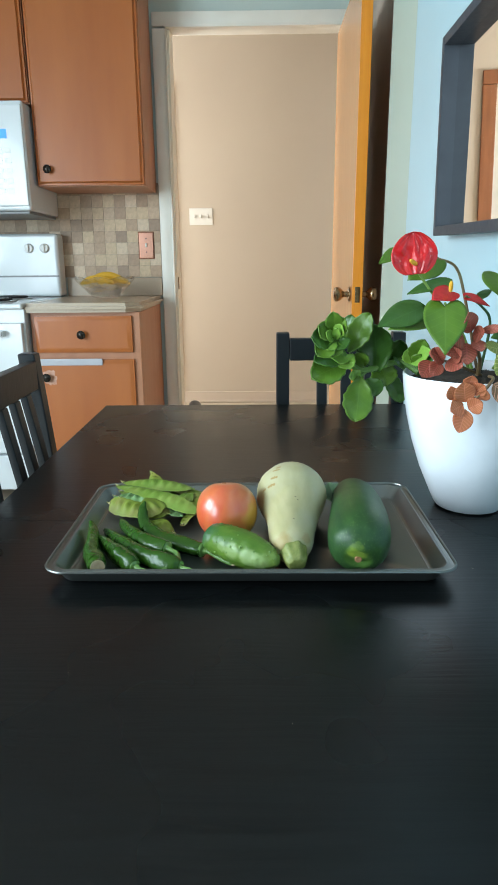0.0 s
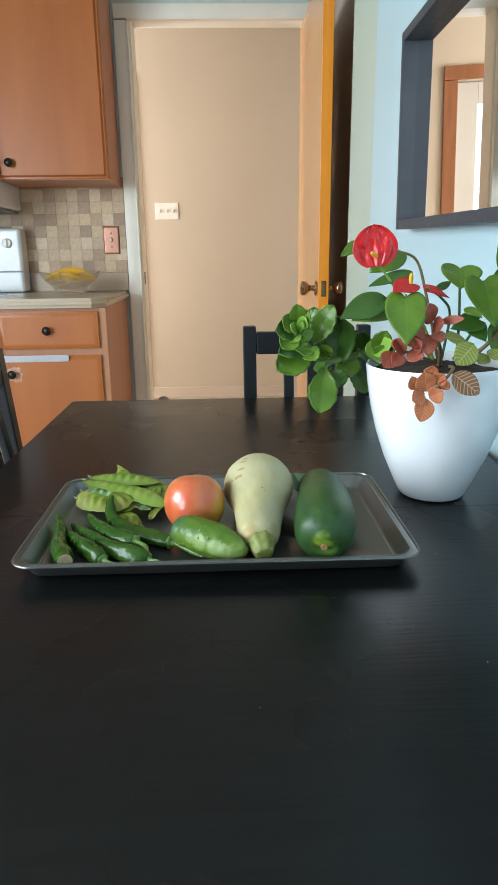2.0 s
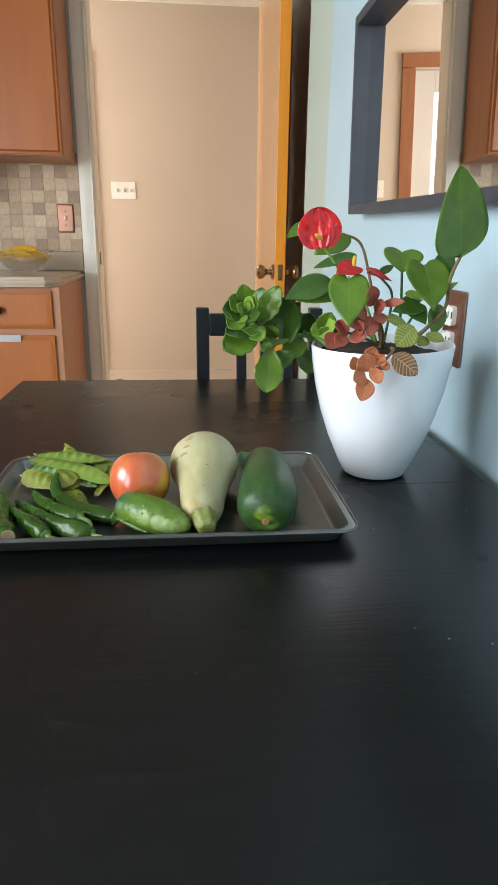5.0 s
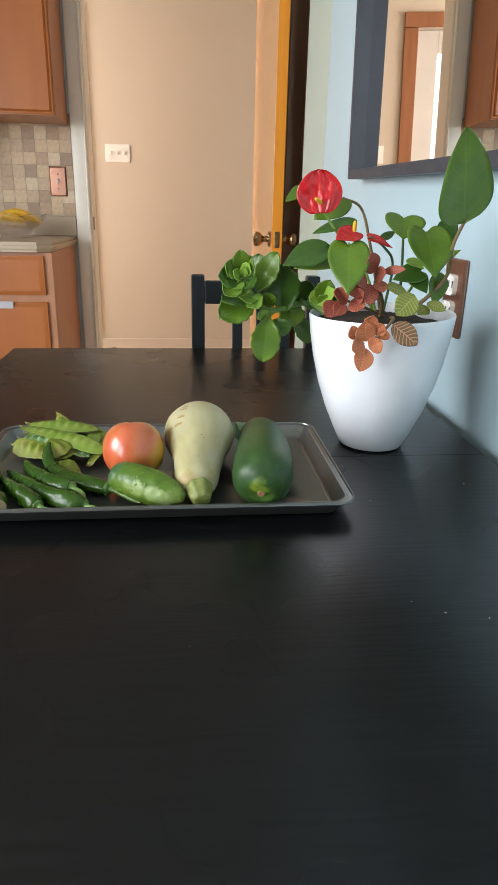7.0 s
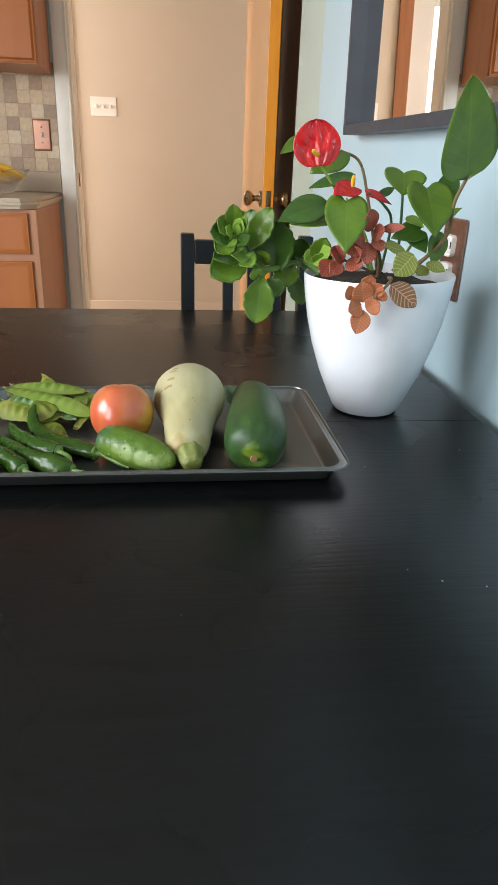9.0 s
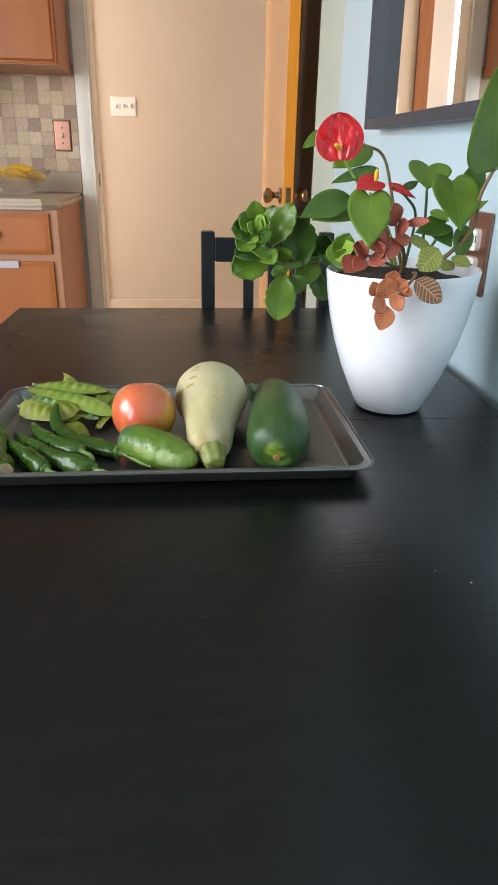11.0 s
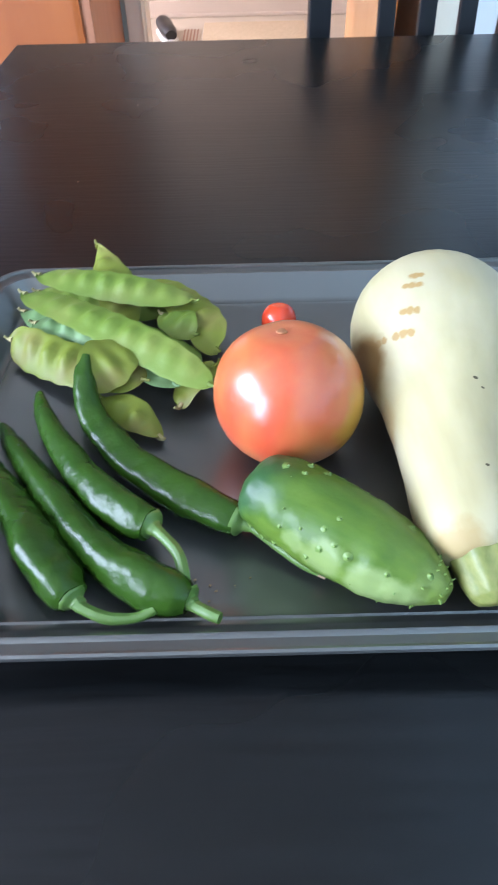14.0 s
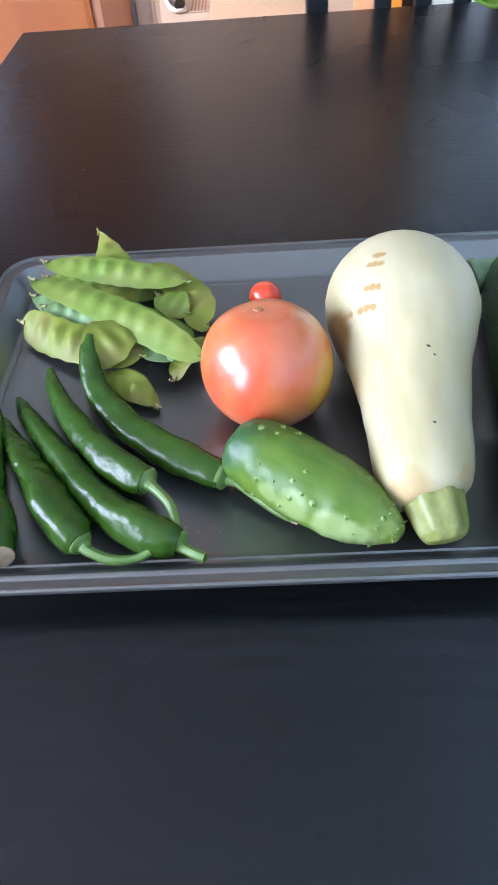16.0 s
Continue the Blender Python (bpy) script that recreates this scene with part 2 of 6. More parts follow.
def stained_wood():
    """Near-black stain on open-grained wood: long pores along x that break up the sheen."""
    m, nd, ln, b = nodes_of("black_brown_stained_wood")
    tc, mp, warp = nd.new("ShaderNodeTexCoord"), nd.new("ShaderNodeMapping"), nd.new("ShaderNodeTexNoise")
    ln.new(tc.outputs["Object"], mp.inputs[0])
    mp.inputs["Scale"].default_value = (1.0, 26.0, 6.0)
    warp.inputs["Scale"].default_value, warp.inputs["Detail"].default_value = 5.0, 3
    ln.new(tc.outputs["Object"], warp.inputs["Vector"])
    mixv = nd.new("ShaderNodeMix")
    mixv.data_type = "VECTOR"
    mixv.inputs[0].default_value = 0.35
    ln.new(mp.outputs[0], mixv.inputs[4])
    ln.new(warp.outputs["Color"], mixv.inputs[5])
    fine, broad = nd.new("ShaderNodeTexNoise"), nd.new("ShaderNodeTexNoise")
    fine.inputs["Scale"].default_value, fine.inputs["Detail"].default_value = 17.0, 5
    broad.inputs["Scale"].default_value, broad.inputs["Detail"].default_value = 4.0, 3
    ln.new(mixv.outputs[1], fine.inputs["Vector"])
    ln.new(tc.outputs["Object"], broad.inputs["Vector"])
    pore = nd.new("ShaderNodeMapRange")
    pore.inputs["From Min"].default_value, pore.inputs["From Max"].default_value = 0.36, 0.60
    ln.new(fine.outputs[0], pore.inputs["Value"])
    mix = nd.new("ShaderNodeMix")
    mix.data_type = "RGBA"
    mix.inputs[6].default_value, mix.inputs[7].default_value = (0.0012, 0.0015, 0.0016, 1), (0.0034, 0.0042, 0.0045, 1)
    ln.new(pore.outputs[0], mix.inputs[0])
    ln.new(mix.outputs[2], b.inputs["Base Color"])
    rr = nd.new("ShaderNodeMapRange")
    rr.inputs["To Min"].default_value, rr.inputs["To Max"].default_value = 0.20, 0.36
    ln.new(broad.outputs[0], rr.inputs["Value"])
    ln.new(rr.outputs[0], b.inputs["Roughness"])
    b.inputs["Specular IOR Level"].default_value = 0.37
    bp = nd.new("ShaderNodeBump")
    bp.inputs["Strength"].default_value, bp.inputs["Distance"].default_value = 0.09, 0.0005
    ln.new(pore.outputs[0], bp.inputs["Height"])
    ln.new(bp.outputs[0], b.inputs["Normal"])
    return m


BLACKWOOD = stained_wood()
CLEAR = glass("clear_cut_glass")
CLEAR.node_tree.nodes["Principled BSDF"].inputs["Alpha"].default_value = 0.42
PANE = glass("window_pane_glass")
MIRROR = mirror_glass()
TILE = tile_material()
DAYGLOW = glow("bright_daylight", (0.95, 0.98, 1.0), 3.0)

# ---- structure ----
KW = 3.675          # kitchen wall face
HB = 5.24           # hall back wall face
EAST = 0.5600       # east wall at y = 1.1
SL = 0.0173          # its slope
ZC = 2.52


def east(y):
    return EAST + SL * (y - 1.1)


setting("floor", bx(-2.5, 1.75, -2.0, 5.4, -0.1, 0.0), FLOOR, "beige vinyl floor of kitchen and hall", "floor", False)
setting("ceiling", bx(-2.5, 1.75, -2.0, 5.4, ZC, ZC + 0.1), CEIL, "unseen ceiling, greyed to reflect dimly in the table", "ceiling", False)


def wall_with_hole(bm, axis, at, thick, a0, a1, z0, z1, holes):
    """A wall across x or y with rectangular openings (a, b, low, high), sorted."""
    def add(a, b, lo, hi):
        if b - a > 1e-4 and hi - lo > 1e-4:
            if axis == "y":
                box(bm, a, b, at, at + thick, lo, hi)
            else:
                box(bm, at, at + thick, a, b, lo, hi)
    edge = a0
    for a, b, lo, hi in holes:
        add(edge, a, z0, z1)
        add(a, b, z0, lo)
        add(a, b, hi, z1)
        edge = b
    add(edge, a1, z0, z1)
    return bm


setting("wall_north", wall_with_hole(bmesh.new(), "y", KW, 0.12, -2.4, 1.7, 0, ZC, [(-0.245, 0.590, 0, 2.075)]), WALL_GREEN, "pale green kitchen wall with a doorway", "wall", False)
setting("wall_hall", wall_with_hole(bmesh.new(), "y", HB, 0.12, -2.4, 1.7, 0, ZC, [(-1.345, -0.515, 0, 2.12)]), WALL_BEIGE, "plain beige hall wall beyond the doorway", "wall", False)
setting("wall_hall_inner", wall_with_hole(bmesh.new(), "y", KW + 0.12, 0.012, -2.4, 1.7, 0, ZC, [(-0.245, 0.590, 0, 2.075)]), WALL_BEIGE, "beige hall side of the kitchen wall", "wall", False)
# Unseen end wall; its opening is added for the hall light.
setting("wall_hall_west", wall_with_hole(bmesh.new(), "x", -2.4, 0.1, KW + 0.132, HB, 0, ZC, [(4.05, 4.95, 0.9, 2.1)]), WALL_BEIGE, "unseen beige end wall of the hall with an opening added for the fill light", "wall", False)
setting("wall_hall_east", bx(1.6, 1.7, KW + 0.132, HB, 0, ZC), WALL_BEIGE, "beige end wall of the hall", "wall", False)
setting("wall_west", wall_with_hole(bmesh.new(), "x", -2.5, 0.1, -1.9, KW, 0, ZC, [(-1.75, -0.65, 0.05, 2.08), (-0.3, 1.2, 0.95, 2.15)]), WALL_GREEN, "pale green wall with a window and a glass door opening", "wall", False)
# Unseen south wall, coloured dark so the tray's inner sides stay dim.
setting("wall_south", bx(-2.4, 0.5, -2.0, -1.9, 0, ZC), paint("darkened_unseen_wall", (0.15, 0.13, 0.115), 0.6, (0.13, 0.115, 0.10), 3, bump=0.15, bump_scale=260), "unseen wall, darkened to dim what the tray reflects", "wall", False)


def east_wall(y0, y1):
    bm = bmesh.new()
    c = [(east(y0), y0), (east(y1), y1), (east(y1) + 0.13, y1), (east(y0) + 0.13, y0)]
    lo, hi = [bm.verts.new((x, y, 0)) for x, y in c], [bm.verts.new((x, y, ZC)) for x, y in c]
    bm.faces.new(lo), bm.faces.new(hi)
    for i in range(4):
        bm.faces.new((lo[i], lo[(i + 1) % 4], hi[(i + 1) % 4], hi[i]))
    return bm


setting("wall_east", east_wall(-2.0, 2.2445), WALL_BLUE, "pale blue-green wall beside the table", "wall", False)
# The greener tone paints in the soft shading at the wall's end.
setting("wall_east_end", east_wall(2.2455, 2.607), paint("shaded_wall_end_green", (0.46, 0.52, 0.435), 0.55, (0.43, 0.49, 0.41), 3, bump=0.15, bump_scale=260), "end of the blue-green wall with its greenish shading painted in", "wall", False)
# Added panel that fills the shaded gap behind the open door.
setting("gap_shade_panel", bx(0.69, 0.75, 2.608, KW, 0, ZC), GAP_SHADE, "added brown panel standing for the shaded gap behind the open door", "wall", False)

# doorway trim
tr = bmesh.new()
box(tr, -0.303, -0.2455, KW - 0.019, KW - 0.001, 0.001, 2.053, 0.004)
box(tr, -0.247, -0.238, KW - 0.026, KW - 0.0005, 0.001, 2.053, 0.003)
box(tr, -0.303, 0.66, KW - 0.021, KW - 0.001, 2.060, 2.118, 0.004)
box(tr, -0.246, 0.60, KW - 0.028, KW - 0.0005, 2.0535, 2.0625, 0.003)
box(tr, 0.60, 0.66, KW - 0.019, KW - 0.001, 0.001, 2.053, 0.004)
box(tr, -0.2445, -0.2285, KW, KW + 0.131, 0.001, 2.073, 0.002)
box(tr, 0.578, 0.5895, KW, KW + 0.131, 0.001, 2.073, 0.002)
box(tr, -0.2285, 0.578, KW, KW + 0.131, 2.067, 2.0745, 0.001)
setting("door_trim", tr, TRIM, "white painted casing round the doorway", "trim")
setting("strike_plate", bx(-0.2280, -0.2250, KW + 0.008, KW + 0.036, 0.905, 0.965, 0.001), BRASS, "brass strike plate on the door jamb", "trim")
bb = bmesh.new()
box(bb, -0.515 + 0.1, 1.598, HB - 0.014, HB - 0.001, 0.001, 0.085, 0.004)
box(bb, -0.515 + 0.1, 1.598, HB - 0.022, HB - 0.0145, 0.001, 0.02, 0.004)
setting("baseboard", bb, paint("beige_trim_paint", (0.60, 0.505, 0.415), 0.45, (0.57, 0.475, 0.39), 6, bump=0.05), "beige painted baseboard along the hall wall", "trim")

# interior door, open against the recess
dr = thing("door_1", (0.555, 3.66, 0.01), "varnished honey-coloured wooden door standing wide open", "door", kind="structure")
leaf_ = part("door_leaf", bx(0.5365, 0.5745, 2.936, 3.66, 0.012, 2.02, 0.002), OAK, dr)
part("edge_strip", bx(0.5355, 0.5755, 2.928, 2.9355, 0.012, 2.02, 0.0015), OAK_EDGE, dr, "orange varnished door edge")
part("latch_plate", bx(0.546, 0.565, 2.925, 2.9275, 0.875, 0.935, 0.001), BRASS, dr, "brass latch plate")
for sgn, x in ((-1, 0.5365), (1, 0.5745)):
    k = bmesh.new()
    lathe(k, [(0, 0), (0.028, 0), (0.03, 0.003), (0.026, 0.008), (0.012, 0.011), (0.0105, 0.024), (0.017, 0.032), (0.026, 0.040), (0.0285, 0.050), (0.0265, 0.060), (0.018, 0.0655), (0, 0.067)], 24,
          Matrix.Translation((x, 2.99, 0.905)) @ Matrix.Rotation(radians(90 * sgn), 4, "Y"))
    part("door_knob", k, BRASS, dr, "round aged brass knob")
for z in (0.25, 1.75):
    part("hinge", bx(0.5765, 0.585, 3.63, 3.66, z, z + 0.09, 0.002), BRASS, dr)

# hall exterior door
hd = thing("door_2", (-0.93, HB, 0.0), "white hall door with a bright window and brown wood casing", "door", kind="structure")
hc = bmesh.new()
box(hc, -0.513, -0.418, HB - 0.02, HB - 0.001, 0.001, 2.122, 0.006)
box(hc, -1.44, -1.347, HB - 0.02, HB - 0.001, 0.001, 2.122, 0.006)
box(hc, -1.44, -0.418, HB - 0.022, HB - 0.001, 2.124, 2.212, 0.006)
part("casing", hc, WALNUT, hd, "brown wooden casing")
hl = bmesh.new()
box(hl, -0.665, -0.5175, HB + 0.03, HB + 0.07, 0.01, 2.115, 0.003)
box(hl, -1.342, -1.20, HB + 0.03, HB + 0.07, 0.01, 2.115, 0.003)
box(hl, -1.199, -0.666, HB + 0.03, HB + 0.07, 1.98, 2.115, 0.003)
box(hl, -1.199, -0.666, HB + 0.03, HB + 0.07, 0.01, 1.02, 0.003)
part("door_leaf", hl, paint("off_white_door_paint", (0.52, 0.495, 0.46), 0.45, (0.49, 0.465, 0.43), 6, bump=0.06), hd, "off-white painted leaf")
gp = part("window_pane", bx(-1.198, -0.667, HB + 0.047, HB + 0.052, 1.021, 1.979), PANE, hd)
gp.visible_shadow = False
setting("backdrop_daylight", bx(-1.6, -0.3, HB + 0.4, HB + 0.41, 0.6, 2.4), DAYGLOW, "bright overcast daylight outside the hall door", "backdrop", False)

# mirror on the east wall
TILT = Matrix.Translation((east(1.2), 1.2, 0)) @ Matrix.Rotation(-math.atan(SL), 4, "Z")


def on_wall(bm):
    """Lays a bmesh drawn against the plane x = 0, y measured along the wall from y = 1.2, onto the east wall."""
    bmesh.ops.transform(bm, matrix=TILT, verts=bm.verts)
    return bm


mi = thing("wall_mirror", (0.56, 1.3, 1.07), "rectangular wall mirror in a deep charcoal frame", "mirror")
fr = bmesh.new()
MY0, MY1, MZ0, MZ1, FD, FW = -0.4456, 0.5765, 1.0753, 1.4369, 0.0376, 0.0180
HANG = Matrix.Translation((-0.001, MY1, MZ0)) @ Matrix.Rotation(radians(-0.51), 4, "Z") @ Matrix.Rotation(radians(1.4), 4, "X") @ Matrix.Rotation(radians(-1.2), 4, "Y") @ Matrix.Translation((0.001, -MY1, -MZ0))
box(fr, -FD, -0.001, MY1 - FW, MY1, MZ0, MZ1, 0.002)
box(fr, -FD, -0.001, MY0, MY0 + FW, MZ0, MZ1, 0.002)
box(fr, -FD, -0.001, MY0 + FW, MY1 - FW, MZ0, MZ0 + FW, 0.002)
box(fr, -FD, -0.001, MY0 + FW, MY1 - FW, MZ1 - FW, MZ1, 0.002)
bmesh.ops.transform(fr, matrix=HANG, verts=fr.verts)
part("frame", on_wall(fr), FRAME_BLACK, mi)
mg = bx(-0.009, -0.004, MY0 + FW - 0.004, MY1 - FW + 0.004, MZ0 + FW - 0.004, MZ1 - FW + 0.004)
bmesh.ops.transform(mg, matrix=HANG, verts=mg.verts)
part("mirror_glass", on_wall(mg), MIRROR, mi, "clear mirror glass", False)

# outlet on the east wall
ol = thing("wall_outlet", (east(1.23), 1.23, 0.90), "copper wall plate with a white double outlet", "outlet")
part("plate", on_wall(bx(-0.007, -0.0005, -0.0070, 0.0592, 0.8525, 0.9554, 0.003)), COPPER, ol)
for z in (0.8865, 0.9214):
    s = part("socket", on_wall(bx(-0.010, -0.0072, 0.0100, 0.0422, z - 0.0135, z + 0.0135, 0.006, segs=3)), PLASTIC, ol, "white socket")
    sl = bmesh.new()
    box(sl, -0.0108, -0.0101, 0.0188, 0.0208, z - 0.004, z + 0.005)
    box(sl, -0.0108, -0.0101, 0.0314, 0.0334, z - 0.004, z + 0.005)
    part("slot", on_wall(sl), BLACKPL, s)

# switches
sw = thing("light_switch", (-0.375, KW, 1.12), "copper light switch plate on the tiled backsplash", "switch")
part("plate_rim", bx(-0.414, -0.337, KW - 0.0120, KW - 0.0095, 1.052, 1.181, 0.002), COPPER_RIM, sw)
part("plate", bx(-0.410, -0.341, KW - 0.0160, KW - 0.0125, 1.057, 1.176, 0.003), COPPER, sw)
part("toggle", bx(-0.3800, -0.3710, KW - 0.027, KW - 0.0165, 1.108, 1.128, 0.002), PLASTIC, sw, "white toggle")
for z in (1.085, 1.148):
    part("screw", bx(-0.379, -0.372, KW - 0.0175, KW - 0.0165, z - 0.003, z + 0.003, 0.0005), BLACKPL, sw)
s3 = thing("light_switch", (-0.235, HB, 1.357), "white triple light switch plate on the beige wall", "switch")
part("plate", bx(-0.318, -0.151, HB - 0.006, HB - 0.0005, 1.299, 1.414, 0.003), PLASTIC, s3)
for x in (-0.282, -0.2345, -0.187):
    part("toggle", bx(x - 0.005, x + 0.005, HB - 0.016, HB - 0.0065, 1.348, 1.370, 0.002), PLASTIC, s3)

# ---- kitchen ----
CX0, CX1, CF = -0.775, -0.320, 3.07


def knob(name, x, y, z, parent):
    k = bmesh.new()
    lathe(k, [(0, 0), (0.008, 0), (0.007, 0.008), (0.009, 0.013), (0.0165, 0.017), (0.018, 0.022), (0.0145, 0.027), (0.006, 0.030), (0, 0.0305)], 20,
          Matrix.Translation((x, y, z)) @ Matrix.Rotation(radians(90), 4, "X"))
    return part(name, k, BRONZE, parent, "dark bronze knob")


def raised_front(bm, x0, x1, y, z0, z1, rim=0.022):
    """A slab front whose face is bevelled all round."""
    box(bm, x0, x1, y - 0.012, y, z0, z1, 0.001, 1)
    v = []
    for (dx, dy) in ((0.0005, -0.0125), (0.007, -0.0135), (rim, -0.0240)):
        v.append([bm.verts.new(p) for p in ((x0 + dx, y + dy, z0 + dx), (x1 - dx, y + dy, z0 + dx), (x1 - dx, y + dy, z1 - dx), (x0 + dx, y + dy, z1 - dx))])
    for p, q in zip(v, v[1:]):
        for i in range(4):
            bm.faces.new((p[i], p[(i + 1) % 4], q[(i + 1) % 4], q[i]))
    bm.faces.new(v[-1])
    return bm


bc = thing("base_cabinet", (-0.556, 3.35, 0.0), "reddish-brown wooden base cabinet with a drawer and door", "cabinet")
b_ = bmesh.new()
box(b_, CX0, CX1, CF, 3.66, 0.10, 0.836, 0.002)
box(b_, CX0 + 0.005, CX1 - 0.005, CF + 0.06, 3.66, 0.001, 0.0995)
part("body", b_, CHERRY_SIDE, bc, "pinkish veneered carcass")
d_ = part("drawer", raised_front(bmesh.new(), -0.757, -0.352, CF - 0.001, 0.672, 0.822), CHERRY, bc)
knob("knob", -0.557, CF - 0.0250, 0.748, d_)
d_ = part("door", raised_front(bmesh.new(), -0.757, -0.350, CF - 0.001, 0.13, 0.643), CHERRY, bc)
knob("knob", -0.715, CF - 0.0250, 0.571, d_)
k = bmesh.new()
edge = []
for i in range(28):
    a = 2 * math.pi * i / 28
    r = 0.030 + 0.016 * noise.noise(Vector((2 * math.cos(a), 2 * math.sin(a), 4.3)))
    edge.append(k.verts.new((-0.707 + r * 1.15 * math.cos(a), CF - 0.0253, 0.568 + r * math.sin(a))))
k.faces.new(edge)
# Worn varnish, with the pale glare on it painted into the colour.
part("worn_glare_patch", k, paint("worn_varnish_with_glare", (0.56, 0.33, 0.24), 0.3, (0.46, 0.21, 0.12), 70, spread=0.35), d_, "pale worn varnish round the knob with its glare painted in")
part("towel_hook", bx(-0.745, -0.48, CF - 0.0285, CF - 0.0250, 0.620, 0.648, 0.002), paint("greyish_painted_metal", (0.46, 0.45, 0.48), 0.4, (0.40, 0.39, 0.42), 20), bc, "pale grey over-door strip")

ct = thing("countertop", (-0.55, 3.35, 0.836), "taupe speckled laminate countertop with a low upstand", "countertop")
c_ = bmesh.new()
vs = [bm_ for bm_ in ((-0.778, 3.025), (-0.365, 3.025), (-0.305, 3.085), (-0.305, 3.672), (-0.778, 3.672))]
lo, hi = [c_.verts.new((x, y, 0.8375)) for x, y in vs], [c_.verts.new((x, y, 0.876)) for x, y in vs]
c_.faces.new(lo), c_.faces.new(hi)
for i in range(5):
    c_.faces.new((lo[i], lo[(i + 1) % 5], hi[(i + 1) % 5], hi[i]))
bmesh.ops.bevel(c_, geom=[e for e in c_.edges if abs(e.verts[0].co.z - e.verts[1].co.z) < 1e-5 and e.verts[0].co.y < 3.5], offset=0.014, segments=6, affect="EDGES")
part("slab", c_, COUNTER, ct)
part("upstand", bx(-0.778, -0.305, 3.655, 3.672, 0.8765, 0.965, 0.004), COUNTER, ct)


def upper(name_label, x0, x1, z0, z1, split=None):
    t_ = thing("wall_cabinet", ((x0 + x1) / 2, 3.67, z0), name_label, "cabinet", "wall cabinets")
    part("body", bx(x0, x1, 3.367, 3.672, z0, z1, 0.002), CHERRY_SIDE, t_, "pinkish veneered carcass")
    for a, b in ((x0, x1),) if not split else ((x0, split), (split, x1)):
        dd = part("door", raised_front(bmesh.new(), a + 0.004, b - 0.004, 3.366, z0 + 0.004, z1 - 0.004, 0.014), CHERRY, t_)
        knob("knob", a + 0.058, 3.3420, z0 + 0.066, dd)
    return t_


upper("reddish-brown wooden wall cabinet with a bronze knob", -0.787, -0.316, 1.357, 2.25)
upper("short reddish-brown wall cabinet over the microwave", -1.56, -0.792, 1.685, 2.25, -1.176)

mw = thing("microwave", (-1.17, 3.45, 1.245), "white over-range microwave oven with a blue display", "microwave")
m_ = bmesh.new()
box(m_, -1.552, -0.796, 3.275, 3.672, 1.252, 1.682, 0.012, 3)
part("body", m_, ENAMEL, mw)
part("underside", bx(-1.54, -0.81, 3.29, 3.665, 1.240, 1.2515, 0.003), GREYPL, mw, "grey vented underside")
part("door", bx(-1.548, -0.99, 3.258, 3.2745, 1.27, 1.665, 0.006), ENAMEL, mw)
pn = part("control_panel", bx(-0.985, -0.80, 3.262, 3.2745, 1.27, 1.665, 0.006), ENAMEL, mw)
part("display", bx(-0.955, -0.868, 3.2605, 3.2618, 1.535, 1.57), glow("blue_display", (0.05, 0.2, 0.9), 1.2), pn, "blue display", False)
for r in range(5):
    for c in range(3):
        part("button", bx(-0.955 + c * 0.036, -0.93 + c * 0.036, 3.2608, 3.2619, 1.32 + r * 0.04, 1.338 + r * 0.04, 0.0003, 1), PLASTIC, pn)

st = thing("stove", (-1.17, 3.3, 0.0), "white electric stove with black coil burners", "stove")
s_ = bmesh.new()
box(s_, -1.55, -0.784, 3.03, 3.668, 0.08, 0.855, 0.004)
part("body", s_, ENAMEL, st)
part("cooktop", bx(-1.552, -0.782, 2.995, 3.57, 0.8555, 0.878, 0.008, segs=3), ENAMEL, st)
g_ = bmesh.new()
box(g_, -1.55, -0.784, 3.56, 3.668, 0.8785, 1.172, 0.016, 4)
bg = part("backguard", g_, ENAMEL, st)
part("groove", bx(-1.55, -0.786, 3.5575, 3.5595, 0.972, 0.980), GREYPL, st, "grey trim line")
for x in (-0.845, -0.92, -1.4, -1.48):
    k = bmesh.new()
    lathe(k, [(0, 0), (0.022, 0), (0.021, 0.010), (0.018, 0.014), (0.0, 0.0145)], 20, Matrix.Translation((x, 3.5593, 1.105)) @ Matrix.Rotation(radians(90), 4, "X"))
    box(k, x - 0.004, x + 0.004, 3.5345, 3.5445, 1.087, 1.123, 0.002)
    part("knob", k, PLASTIC, bg)
dd = part("oven_door", bx(-1.545, -0.79, 2.998, 3.0295, 0.25, 0.80, 0.006), ENAMEL, st)
hb_ = bmesh.new()
tube(hb_, [(-1.48, 2.965, 0.76, 0.011), (-1.2, 2.960, 0.76, 0.011), (-0.86, 2.965, 0.76, 0.011)], 8, 10)
box(hb_, -1.485, -1.465, 2.965, 2.9975, 0.748, 0.772, 0.003)
box(hb_, -0.875, -0.855, 2.965, 2.9975, 0.748, 0.772, 0.003)
part("handle", hb_, ENAMEL, dd)
part("storage_drawer", bx(-1.545, -0.79, 3.000, 3.0295, 0.085, 0.24, 0.006), ENAMEL, st)
